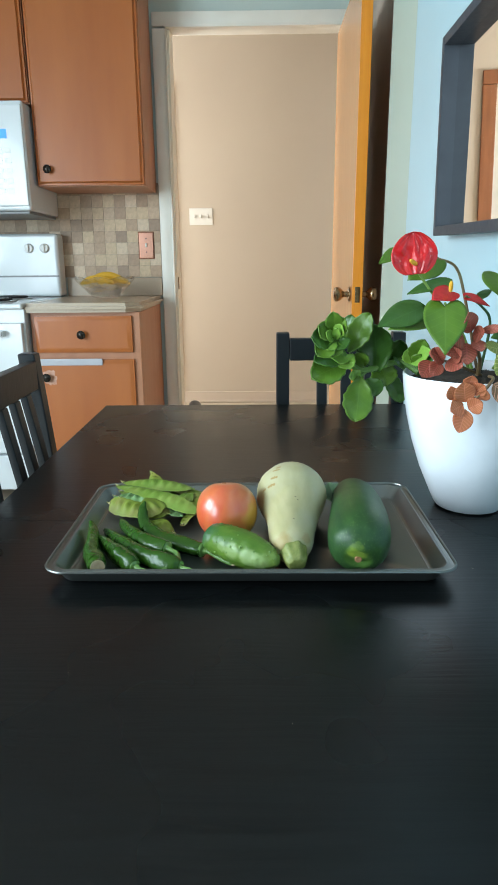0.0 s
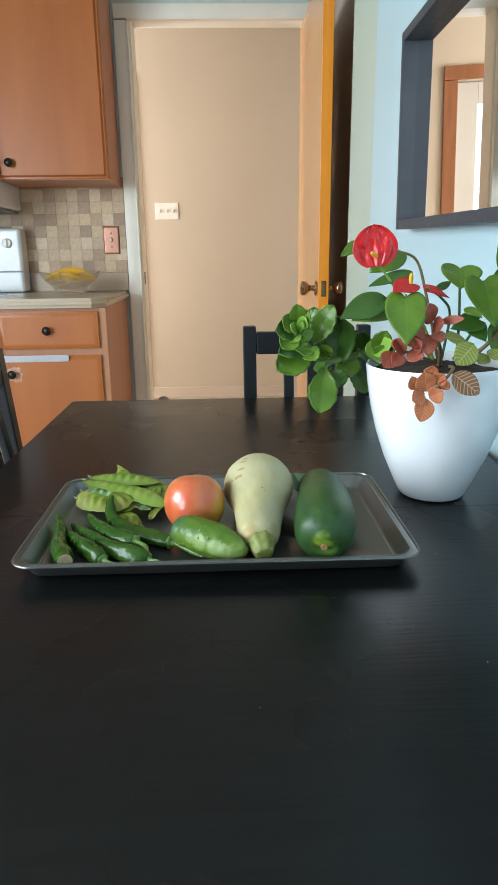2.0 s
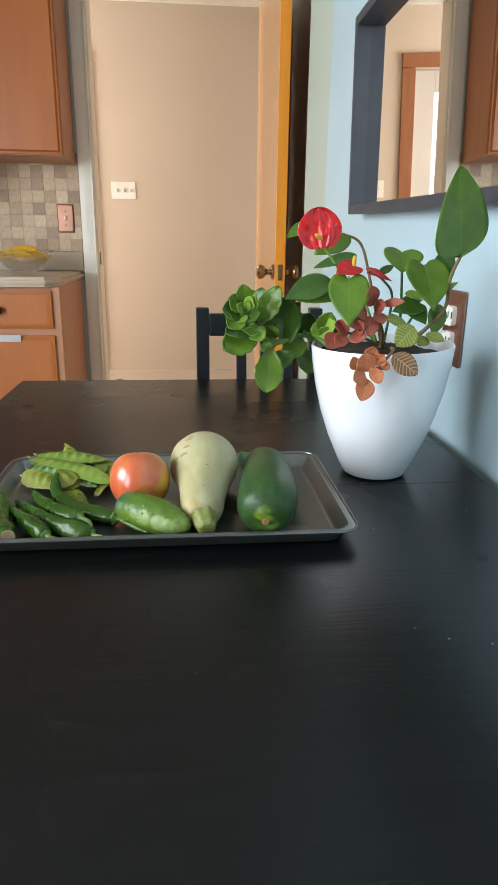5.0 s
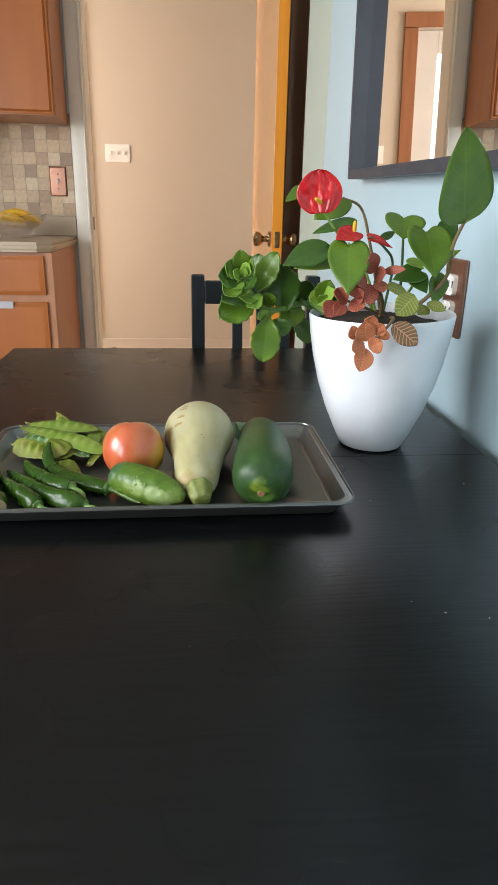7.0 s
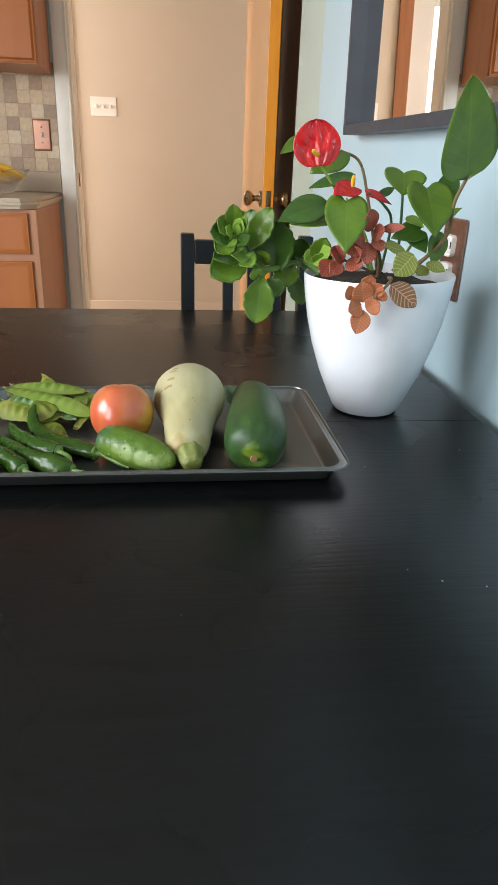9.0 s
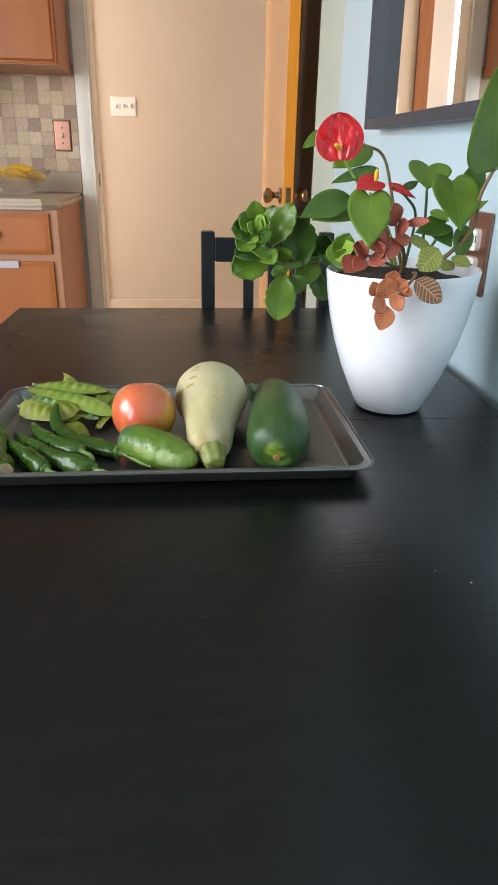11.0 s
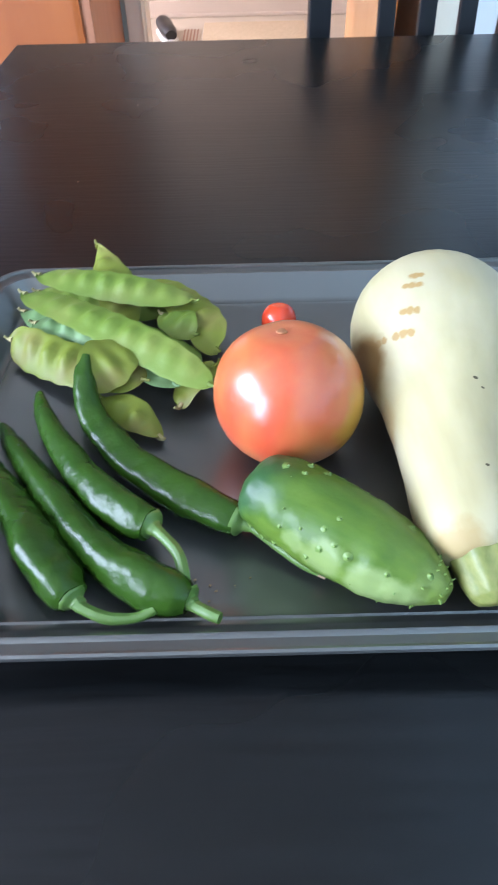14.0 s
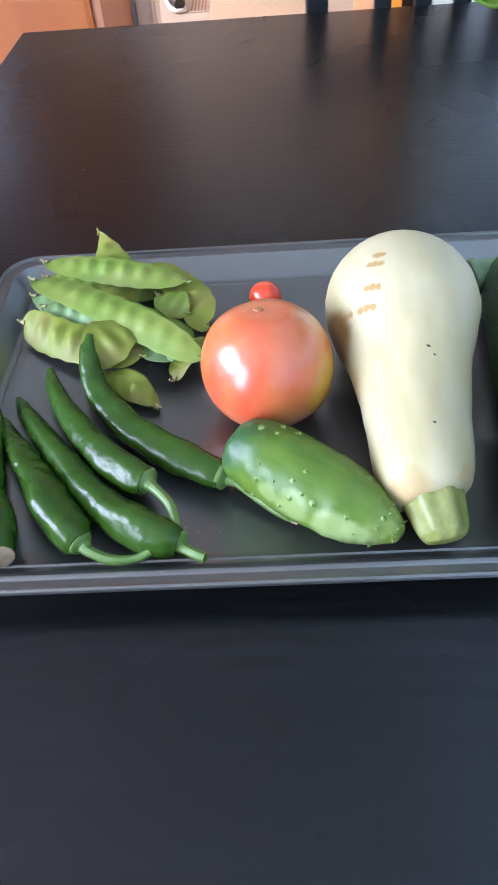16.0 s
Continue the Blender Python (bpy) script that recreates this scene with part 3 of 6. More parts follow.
for x, y, r in ((-0.965, 3.16, 0.085), (-0.965, 3.40, 0.07), (-1.36, 3.16, 0.07), (-1.36, 3.40, 0.085)):
    k = bmesh.new()
    lathe(k, [(r + 0.02, 0), (r + 0.02, 0.004), (r + 0.004, 0.002), (0.02, 0.0015), (0, 0.0015)], 32, Matrix.Translation((x, y, 0.8785)))
    dp = part("drip_pan", k, GREYPL, st)
    k = bmesh.new()
    tube(k, [(x + (0.02 + (r - 0.02) * i / 28) * math.cos(i * 0.9), y + (0.02 + (r - 0.02) * i / 28) * math.sin(i * 0.9), 0.888, 0.005) for i in range(29)], 110, 6)
    part("coil", k, BLACKPL, dp, "black coil burner")

# bowl of yellow fruit
bo = thing("glass_bowl", (-0.534, 3.42, 0.8765), "cut-glass bowl with a scalloped rim on the countertop", "bowl")
k = bmesh.new()
prof = [(0.0, 0.003), (0.055, 0.002), (0.062, 0.006), (0.085, 0.030), (0.112, 0.062), (0.134, 0.092), (0.130, 0.094), (0.106, 0.064), (0.080, 0.034), (0.055, 0.012), (0.0, 0.010)]
lathe(k, prof, 48, Matrix.Translation((-0.534, 3.42, 0.8765)))
for v in k.verts:
    dx, dy = v.co.x + 0.534, v.co.y - 3.42
    a, h = math.atan2(dy, dx), (v.co.z - 0.8765) / 0.094
    f = 1 + 0.035 * math.cos(16 * a) * h
    v.co.x, v.co.y = -0.534 + dx * f, 3.42 + dy * f
    v.co.z += 0.006 * math.cos(8 * a) * h ** 3
part("bowl", k, CLEAR, bo)
YELLOW = paint("ripe_yellow_peel", (0.72, 0.42, 0.03), 0.45, (0.60, 0.33, 0.03), 40, bump=0.1, sub=0.1)
for i, (dx, dz, tl) in enumerate(((-0.03, 0.066, 0.0), (0.01, 0.080, 0.25), (0.035, 0.064, -0.2))):
    bn = thing("banana", (-0.534 + dx, 3.42, 0.93), "ripe yellow banana lying in the glass bowl", "fruit", "bananas in the bowl")
    k = bmesh.new()
    y = 3.395 + 0.026 * i
    tube(k, [(-0.534 + dx + (u - 0.5) * 0.15, y + tl * (u - 0.5) * 0.08, 0.8765 + dz + 0.022 * (1 - (2 * u - 1) ** 2), r) for u, r in ((0, 0.004), (0.08, 0.010), (0.3, 0.0165), (0.6, 0.0175), (0.88, 0.012), (1, 0.005))], 22, 10, lobes=5, lobe=0.05)
    part("peel", k, YELLOW, bn)

# ---- dining table ----
tb = thing("dining_table", (0.2, 0.95, 0.0), "black-brown stained wooden dining table against the wall", "table")
part("tabletop", bx(-0.135, 0.535, 0.27, 1.0308, 0.722, 0.75, 0.0006), BLACKWOOD, tb)
part("leaf", bx(-0.135, 0.535, 1.0312, 1.634, 0.722, 0.75, 0.0006), BLACKWOOD, tb)
a_ = bmesh.new()
box(a_, -0.095, 0.495, 0.31, 0.332, 0.63, 0.7215)
box(a_, -0.095, 0.495, 1.572, 1.594, 0.63, 0.7215)
box(a_, -0.095, -0.073, 0.333, 1.571, 0.63, 0.7215)
box(a_, 0.473, 0.495, 0.333, 1.571, 0.63, 0.7215)
part("apron", a_, BLACKPAINT, tb)
for x in (-0.125, 0.465):
    for y in (0.285, 1.56):
        part("leg", bx(x, x + 0.06, y, y + 0.06, 0.001, 0.629, 0.004), BLACKPAINT, tb)

# chairs: seat toward -y from a back that stands at y = 0
ch = thing("dining_chair", (0, 0, 0), "black painted wooden chair with a slatted back", "chair", "dining chairs")
W2 = 0.1325
for x in (-W2, W2 - 0.027):
    k = bmesh.new()
    box(k, x, x + 0.027, -0.014, 0.014, 0.001, 0.885, 0.003)
    for v in k.verts:
        if v.co.z > 0.45:
            v.co.y += (v.co.z - 0.45) * 0.18
    part("back_post", k, BLACKPAINT, ch)
for x in (-W2 + 0.002, W2 - 0.030):
    part("leg", bx(x, x + 0.028, -0.36, -0.332, 0.001, 0.43, 0.003), BLACKPAINT, ch)
part("seat", bx(-W2 - 0.008, W2 + 0.008, -0.375, -0.015, 0.431, 0.455, 0.006), BLACKPAINT, ch)
part("seat_rail", bx(-W2 + 0.028, W2 - 0.028, -0.355, -0.335, 0.385, 0.43), BLACKPAINT, ch)
part("top_rail", bx(-W2 + 0.0275, W2 - 0.0275, 0.0610, 0.0800, 0.828, 0.874, 0.003), BLACKPAINT, ch)
part("low_rail", bx(-W2 + 0.0275, W2 - 0.0275, 0.006, 0.024, 0.52, 0.55, 0.003), BLACKPAINT, ch)
for x in (-0.0385, 0.011, 0.060):
    k = bmesh.new()
    box(k, x - 0.0105, x + 0.0105, -0.006, 0.006, 0.5505, 0.8275, 0.002)
    for v in k.verts:
        v.co.y += (v.co.z - 0.45) * 0.18
    part("slat", k, BLACKPAINT, ch)
ch.matrix_basis = pose(0.341, 1.636, 0.0)
copy_thing(ch, pose(-0.124, 1.292, 0.0, 0, 0, 90))

# ---- baking tray ----
TX0, TX1, TY0, TY1, TZ = -0.0185, 0.3445, 0.8715, 1.1060, 0.7505


def round_rect(x0, x1, y0, y1, r, n=6):
    pts = []
    for cx, cy, a0 in ((x1 - r, y1 - r, 0), (x0 + r, y1 - r, 90), (x0 + r, y0 + r, 180), (x1 - r, y0 + r, 270)):
        for i in range(n + 1):
            a = radians(a0 + 90 * i / n)
            pts.append((cx + r * math.cos(a), cy + r * math.sin(a)))
    return pts


def tray_bead():
    """The rolled edge of the tray."""
    bm = bmesh.new()
    rings = []
    for i in range(8):
        a = 2 * math.pi * i / 8
        inset, z = 0.0014 - 0.0014 * math.cos(a), 0.0158 + 0.0014 * math.sin(a)
        rings.append([bm.verts.new((x, y, TZ + z)) for x, y in round_rect(TX0 + inset, TX1 - inset, TY0 + inset, TY1 - inset, 0.021 - inset)])
    for a, b in zip(rings, rings[1:] + rings[:1]):
        n = len(a)
        for i in range(n):
            bm.faces.new((a[i], a[(i + 1) % n], b[(i + 1) % n], b[i]))
    return bm


def tray_body():
    bm = bmesh.new()
    rings = []
    for inset, z, r in ((0.0026, 0.0158, 0.0190), (0.0064, 0.0151, 0.0166), (0.0074, 0.0157, 0.0160), (0.0084, 0.0157, 0.0154), (0.0094, 0.0146, 0.0148), (0.0164, 0.0044, 0.0117), (0.0182, 0.0031, 0.0110), (0.0198, 0.0030, 0.0105), (0.0206, 0.0036, 0.0100), (0.0216, 0.0030, 0.0095)):
        rings.append([bm.verts.new((x, y, TZ + z)) for x, y in round_rect(TX0 + inset, TX1 - inset, TY0 + inset, TY1 - inset, r)])
    under = []
    for inset, z, r in ((0.0216, 0.0008, 0.0095), (0.0160, 0.0002, 0.0110), (0.0140, 0.0020, 0.0125), (0.0076, 0.0136, 0.0158), (0.0052, 0.0145, 0.0174), (0.0030, 0.0144, 0.0186)):
        under.append([bm.verts.new((x, y, TZ + z)) for x, y in round_rect(TX0 + inset, TX1 - inset, TY0 + inset, TY1 - inset, r)])
    bm.faces.new(rings[-1])
    bm.faces.new(under[0])
    chain = [list(reversed(rings))[i] for i in range(len(rings))]
    for a, b in list(zip(chain, chain[1:])) + list(zip(under, under[1:])) + [(chain[-1], under[-1])]:
        n = len(a)
        for i in range(n):
            bm.faces.new((a[i], a[(i + 1) % n], b[(i + 1) % n], b[i]))
    return bm


ty = thing("baking_tray", (0.165, 0.985, TZ), "dark grey nonstick baking tray on the table", "tray")
part("pan", tray_body(), PAN, ty)
part("rolled_rim", tray_bead(), PAN, ty)
TF = TZ + 0.0032    # tray floor
# ---- vegetables ----
def skin(name, a, b_, rough, axis_scale, streak, freckle, freckle_size, bump=0.1, coat=0.3, sub=0.08, blotch=None, spread=0.5, spots=(), bump_scale=260, along=None, spec=0.5):
    """Vegetable skin: long streaks of two colours, pale freckles and, where given, broad blotches of a third colour."""
    m, nd, ln, b = nodes_of(name)
    tc, mp = nd.new("ShaderNodeTexCoord"), nd.new("ShaderNodeMapping")
    mp.inputs["Scale"].default_value = axis_scale
    if along is not None:
        mp.vector_type = "TEXTURE"
        mp.inputs["Rotation"].default_value = (0, 0, along)
    ln.new(tc.outputs["Object"], mp.inputs[0])
    n1 = nd.new("ShaderNodeTexNoise")
    n1.inputs["Scale"].default_value, n1.inputs["Detail"].default_value = streak, 5
    ln.new(mp.outputs[0], n1.inputs["Vector"])
    rg = nd.new("ShaderNodeMapRange")
    rg.inputs["From Min"].default_value, rg.inputs["From Max"].default_value = 0.5 - spread / 2, 0.5 + spread / 2
    ln.new(n1.outputs[0], rg.inputs["Value"])
    mix = nd.new("ShaderNodeMix")
    mix.data_type = "RGBA"
    mix.inputs[6].default_value, mix.inputs[7].default_value = (*a, 1), (*b_, 1)
    ln.new(rg.outputs[0], mix.inputs[0])
    out = mix.outputs[2]
    if blotch:
        colour, size, lo, hi = blotch
        n3, r3, m3 = nd.new("ShaderNodeTexNoise"), nd.new("ShaderNodeMapRange"), nd.new("ShaderNodeMix")
        n3.inputs["Scale"].default_value, n3.inputs["Detail"].default_value = size, 3
        ln.new(tc.outputs["Object"], n3.inputs["Vector"])
        r3.inputs["From Min"].default_value, r3.inputs["From Max"].default_value = lo, hi
        ln.new(n3.outputs[0], r3.inputs["Value"])
        m3.data_type = "RGBA"
        ln.new(r3.outputs[0], m3.inputs[0])
        ln.new(out, m3.inputs[6])
        m3.inputs[7].default_value = (*colour, 1)
        out = m3.outputs[2]
    if freckle:
        vo, rv, m4 = nd.new("ShaderNodeTexVoronoi"), nd.new("ShaderNodeMapRange"), nd.new("ShaderNodeMix")
        vo.inputs["Scale"].default_value = freckle_size
        ln.new(tc.outputs["Object"], vo.inputs["Vector"])
        rv.inputs["From Min"].default_value, rv.inputs["From Max"].default_value = 0.22, 0.12
        rv.inputs["To Max"].default_value = 0.6
        ln.new(vo.outputs["Distance"], rv.inputs["Value"])
        m4.data_type = "RGBA"
        ln.new(rv.outputs[0], m4.inputs[0])
        ln.new(out, m4.inputs[6])
        m4.inputs[7].default_value = (*freckle, 1)
        out = m4.outputs[2]
    for centre, radius, colour, most in spots:
        wob, dist, rs, ms, ad = nd.new("ShaderNodeTexNoise"), nd.new("ShaderNodeVectorMath"), nd.new("ShaderNodeMapRange"), nd.new("ShaderNodeMix"), nd.new("ShaderNodeMath")
        wob.inputs["Scale"].default_value, wob.inputs["Detail"].default_value = 1.1 / radius, 5
        ln.new(tc.outputs["Object"], wob.inputs["Vector"])
        dist.operation, ad.operation = "DISTANCE", "MULTIPLY_ADD"
        ln.new(tc.outputs["Object"], dist.inputs[0])
        dist.inputs[1].default_value = centre
        ln.new(wob.outputs[0], ad.inputs[0])
        ad.inputs[1].default_value = radius * 1.1
        ln.new(dist.outputs["Value"], ad.inputs[2])
        rs.inputs["From Min"].default_value, rs.inputs["From Max"].default_value = radius * 1.65, radius * 1.2
        rs.inputs["To Max"].default_value = most
        ln.new(ad.outputs[0], rs.inputs["Value"])
        ms.data_type = "RGBA"
        ln.new(rs.outputs[0], ms.inputs[0])
        ln.new(out, ms.inputs[6])
        ms.inputs[7].default_value = (*colour, 1)
        out = ms.outputs[2]
    ln.new(out, b.inputs["Base Color"])
    n2 = nd.new("ShaderNodeTexNoise")
    n2.inputs["Scale"].default_value = bump_scale
    ln.new(tc.outputs["Object"], n2.inputs["Vector"])
    bp = nd.new("ShaderNodeBump")
    bp.inputs["Strength"].default_value, bp.inputs["Distance"].default_value = bump, 0.001
    ln.new(n2.outputs[0], bp.inputs["Height"])
    ln.new(bp.outputs[0], b.inputs["Normal"])
    b.inputs["Roughness"].default_value = rough
    b.inputs["Coat Weight"].default_value, b.inputs["Coat Roughness"].default_value = coat, 0.22
    b.inputs["Specular IOR Level"].default_value = spec
    b.inputs["Subsurface Weight"].default_value = sub
    b.inputs["Subsurface Radius"].default_value = (0.006, 0.004, 0.002)
    return m


TOMATO = skin("ripening_tomato_skin", (0.50, 0.070, 0.026), (0.55, 0.150, 0.045), 0.30, (1, 1, 0.14), 62, None, 0, 0.03, 0.5, 0.12, ((0.50, 0.20, 0.05), 20, 0.46, 0.66), spread=0.45, spots=(((0.030, -0.010, 0.024), 0.019, (0.50, 0.30, 0.035), 0.85), ((0.018, 0.004, 0.046), 0.012, (0.62, 0.34, 0.16), 0.6)))
CHERRYTOM = skin("red_cherry_tomato_skin", (0.70, 0.060, 0.008), (0.64, 0.040, 0.006), 0.25, (1, 1, 1), 60, None, 0, 0.02, 0.5, 0.1)
SQ = [(0.2085, 1.0480, 0.7865, 0.0035), (0.2082, 1.0445, 0.7865, 0.0160), (0.2072, 1.0355, 0.7866, 0.0275), (0.2058, 1.0200, 0.7868, 0.0352), (0.2048, 1.0020, 0.7864, 0.0362), (0.2042, 0.9850, 0.7832, 0.0318), (0.2038, 0.9710, 0.7805, 0.0274), (0.2030, 0.9560, 0.7785, 0.0244),
      (0.2020, 0.9400, 0.7765, 0.0224), (0.2008, 0.9230, 0.7750, 0.0208), (0.2003, 0.9140, 0.7739, 0.0197), (0.2006, 0.9085, 0.7731, 0.0180), (0.2010, 0.9045, 0.7724, 0.0148), (0.2014, 0.9022, 0.7718, 0.0100)]


squash_body = bmesh.new()
tube(squash_body, SQ, 60, 36, squash=0.93, wobble=0.02, seed=3)


def squash_dashes(surface):
    """Broken tan dashes across the bulb and a few dark specks on the neck, each a row of small stains on the upper skin."""
    out = []
    marks = [(0.1915, 1.0065, 0.0016, 0.0019), (0.1890, 1.0015, 0.0024, 0.0020), (0.1865, 0.9900, 0.0024, 0.0020), (0.1835, 0.9830, 0.0025, 0.0022), (0.1755, 0.9870, 0.0018, 0.0019),
             (0.2065, 0.9600, 0.0004, 0.0007), (0.2085, 0.9560, 0.0003, 0.0005), (0.2030, 0.9240, 0.0003, 0.0006)]
    for x, y, long_, size in marks:
        for k in (-1, 0, 1):
            px, py = x + k * long_, y - 0.45 * k * long_
            at = surface.ray_cast(Vector((px, py, 1.0)), Vector((0, 0, -1)))[0] or surface.find_nearest(Vector((px, py, 0.79)))[0]
            colour = (0.31, 0.20, 0.060) if size > 0.001 else (0.06, 0.05, 0.02)
            out.append((tuple(at - Vector((0.205, 0.98, TF))), size * (1 - 0.15 * k * k), colour, 0.9))
    return tuple(out)


SQUASH = skin("cream_squash_skin", (0.466, 0.420, 0.230), (0.380, 0.340, 0.172), 0.48, (3.4, 0.22, 3.4), 24, None, 0, 0.05, 0.0, 0.12, ((0.43, 0.405, 0.28), 14, 0.45, 0.7), spots=squash_dashes(BVHTree.FromBMesh(squash_body)) + (((-0.033, 0.007, 0.031), 0.015, (0.26, 0.17, 0.06), 0.95), ((-0.030, -0.018, 0.024), 0.010, (0.40, 0.28, 0.11), 0.7), ((-0.012, -0.077, 0.026), 0.009, (0.34, 0.25, 0.10), 0.8), ((0.010, -0.074, 0.030), 0.006, (0.38, 0.25, 0.11), 0.5)), spread=0.35, spec=0.3)
SQUASH_STEM = skin("pale_green_stem", (0.110, 0.145, 0.020), (0.25, 0.26, 0.075), 0.5, (5, 0.25, 5), 70, None, 0, 0.25, 0.1, 0.1)
ZUCC = skin("dark_green_zucchini_skin", (0.013, 0.042, 0.012), (0.034, 0.080, 0.018), 0.42, (3.2, 0.35, 3.2), 34, (0.20, 0.29, 0.10), 500, 0.10, 0.0, 0.04, spec=0.30, spots=(((-0.0112, -0.0775, 0.020), 0.014, (0.070, 0.14, 0.022), 0.75), ((-0.0116, -0.0760, 0.028), 0.0090, (0.20, 0.28, 0.03), 0.7), ((-0.0122, -0.0740, 0.034), 0.0056, (0.24, 0.32, 0.03), 0.8), ((-0.0175, -0.0755, 0.025), 0.0034, (0.22, 0.30, 0.03), 0.7), ((-0.0055, -0.0755, 0.024), 0.0034, (0.22, 0.30, 0.03), 0.7)))
CUKE = skin("green_cucumber_skin", (0.048, 0.112, 0.010), (0.108, 0.178, 0.020), 0.40, (2.6, 0.5, 0.5), 46, None, 0, 0.20, 0.0, 0.06, None, spread=0.40, spec=0.32, along=-0.666, spots=(((0.034, -0.029, 0.012), 0.016, (0.16, 0.23, 0.045), 0.75), ((-0.0073, -0.0230, 0.019), 0.0085, (0.25, 0.33, 0.12), 0.55), ((0.0066, -0.0315, 0.017), 0.0090, (0.26, 0.34, 0.13), 0.60), ((0.0184, -0.0360, 0.014), 0.0085, (0.26, 0.34, 0.13), 0.60), ((-0.0170, -0.0160, 0.020), 0.0050, (0.24, 0.32, 0.12), 0.5), ((-0.028, 0.012, 0.024), 0.018, (0.022, 0.075, 0.024), 0.85)))
CHILI = skin("glossy_dark_green_chilli_skin", (0.013, 0.044, 0.004), (0.030, 0.076, 0.006), 0.27, (1, 1, 1), 40, None, 0, 0.40, 0.0, 0.0, bump_scale=240, spec=0.26)
CHILI_STEM = skin("green_chilli_stem", (0.075, 0.165, 0.025), (0.12, 0.21, 0.042), 0.45, (1, 1, 1), 90, None, 0, 0.2, 0.1, 0.05)
PEA = skin("light_green_pea_pod_skin", (0.110, 0.180, 0.020), (0.150, 0.215, 0.032), 0.50, (1, 1, 1), 40, None, 0, 0.12, 0.0, 0.08, ((0.18, 0.22, 0.045), 34, 0.52, 0.72), spec=0.22)
PEA_RIPE = skin("yellowish_pea_pod_skin", (0.135, 0.175, 0.018), (0.180, 0.210, 0.030), 0.50, (1, 1, 1), 40, None, 0, 0.12, 0.0, 0.08, ((0.17, 0.155, 0.040), 40, 0.52, 0.70), spec=0.22)
PEA_INNER = skin("bluish_green_pea_pod_skin", (0.105, 0.200, 0.065), (0.145, 0.235, 0.090), 0.50, (1, 1, 1), 40, None, 0, 0.12, 0.0, 0.08, spec=0.22)
DRY = paint("dry_brown_stalk", (0.42, 0.33, 0.20), 0.8, (0.28, 0.20, 0.11), 300, bump=0.4)
CALYX = paint("pale_withered_green", (0.30, 0.30, 0.11), 0.7, (0.26, 0.19, 0.09), 200, bump=0.3)
SCAR = paint("tan_corky_scar", (0.42, 0.17, 0.07), 0.8, (0.34, 0.14, 0.05), 200, bump=0.3)


def tomato(name, c, r, tall, material, lobes, lobe, label):
    t_ = thing(name, (c[0], c[1], c[2] - tall), label, "tomato")
    bm = bmesh.new()
    prof = []
    for i in range(25):
        a = math.pi * i / 24
        rr = r * (math.sin(a) ** 0.76)
        z = -tall * math.cos(a)
        dip = math.exp(-((rr / (0.30 * r)) ** 2)) * 0.06 * tall
        prof.append((rr, z + dip if i < 12 else z - dip))
    lathe(bm, prof, 40)
    for v in bm.verts:
        a = math.atan2(v.co.y, v.co.x)
        f = 1 + lobe * math.cos(lobes * a + 0.7) + lobe * 0.7 * math.cos(3 * a + 2)
        v.co.x *= f
        v.co.y *= f
    bmesh.ops.transform(bm, matrix=Matrix.Translation(c) @ Matrix.Rotation(radians(-14), 4, "X"), verts=bm.verts)
    part("body", bm, material, t_)
    return t_


tm = tomato("tomato", (0.1390, 0.9765, TF + 0.0288), 0.0300, 0.0284, TOMATO, 4, 0.024, "pinkish-red ripening tomato on the tray")
k = bmesh.new()
lathe(k, [(0, -0.0002), (0.0012, 0.0001), (0.0020, -0.0001), (0.0024, -0.0010)], 9, Matrix.Translation((0.1360, 0.9830, TF + 0.0557)) @ Matrix.Rotation(radians(-10), 4, "X"))
part("stem_scar", k, SCAR, tm, "small tan stem scar")
tomato("tomato", (0.1395, 1.0560, TF + 0.0092), 0.0090, 0.0088, CHERRYTOM, 3, 0.0, "small bright red cherry tomato behind the larger one")

# pale squash
sq = thing("squash", (0.205, 0.98, TF), "cream-coloured long-necked squash lying on the tray", "squash")
part("body", squash_body, SQUASH, sq)
k = bmesh.new()
tube(k, [(0.2014, 0.9065, 0.7720, 0.0118), (0.2019, 0.9030, 0.7713, 0.0121), (0.2027, 0.8980, 0.7697, 0.0112), (0.2035, 0.8935, 0.7683, 0.0102), (0.2040, 0.8902, 0.7672, 0.0090), (0.2042, 0.8882, 0.7666, 0.0072), (0.2043, 0.8874, 0.7663, 0.0044)], 40, 60, lobes=7, lobe=0.045, wobble=0.03, seed=2)
part("stem", k, SQUASH_STEM, sq, "green ridged stem stub")
# zucchini
zu = thing("zucchini", (0.268, 0.96, TF), "thick dark green zucchini lying on the tray", "zucchini")
k = bmesh.new()
ZU = [(0.2575, 0.8825, 0.7765, 0.0045), (0.2578, 0.8838, 0.7767, 0.0140), (0.2586, 0.8885, 0.7775, 0.0208), (0.2600, 0.8990, 0.7790, 0.0252), (0.2630, 0.9180, 0.7802, 0.0268), (0.2665, 0.9450, 0.7802, 0.0265),
      (0.2700, 0.9760, 0.7790, 0.0250), (0.2722, 1.0060, 0.7778, 0.0228), (0.2716, 1.0290, 0.7765, 0.0192), (0.2675, 1.0430, 0.7755, 0.0142), (0.2630, 1.0475, 0.7750, 0.0100)]
tube(k, [(x - 0.0005, y, z + r * 0.05, r * 1.07) for x, y, z, r in ZU], 60, 32, lobes=8, lobe=0.006, wobble=0.012, seed=5)
part("body", k, ZUCC, zu)
k = bmesh.new()
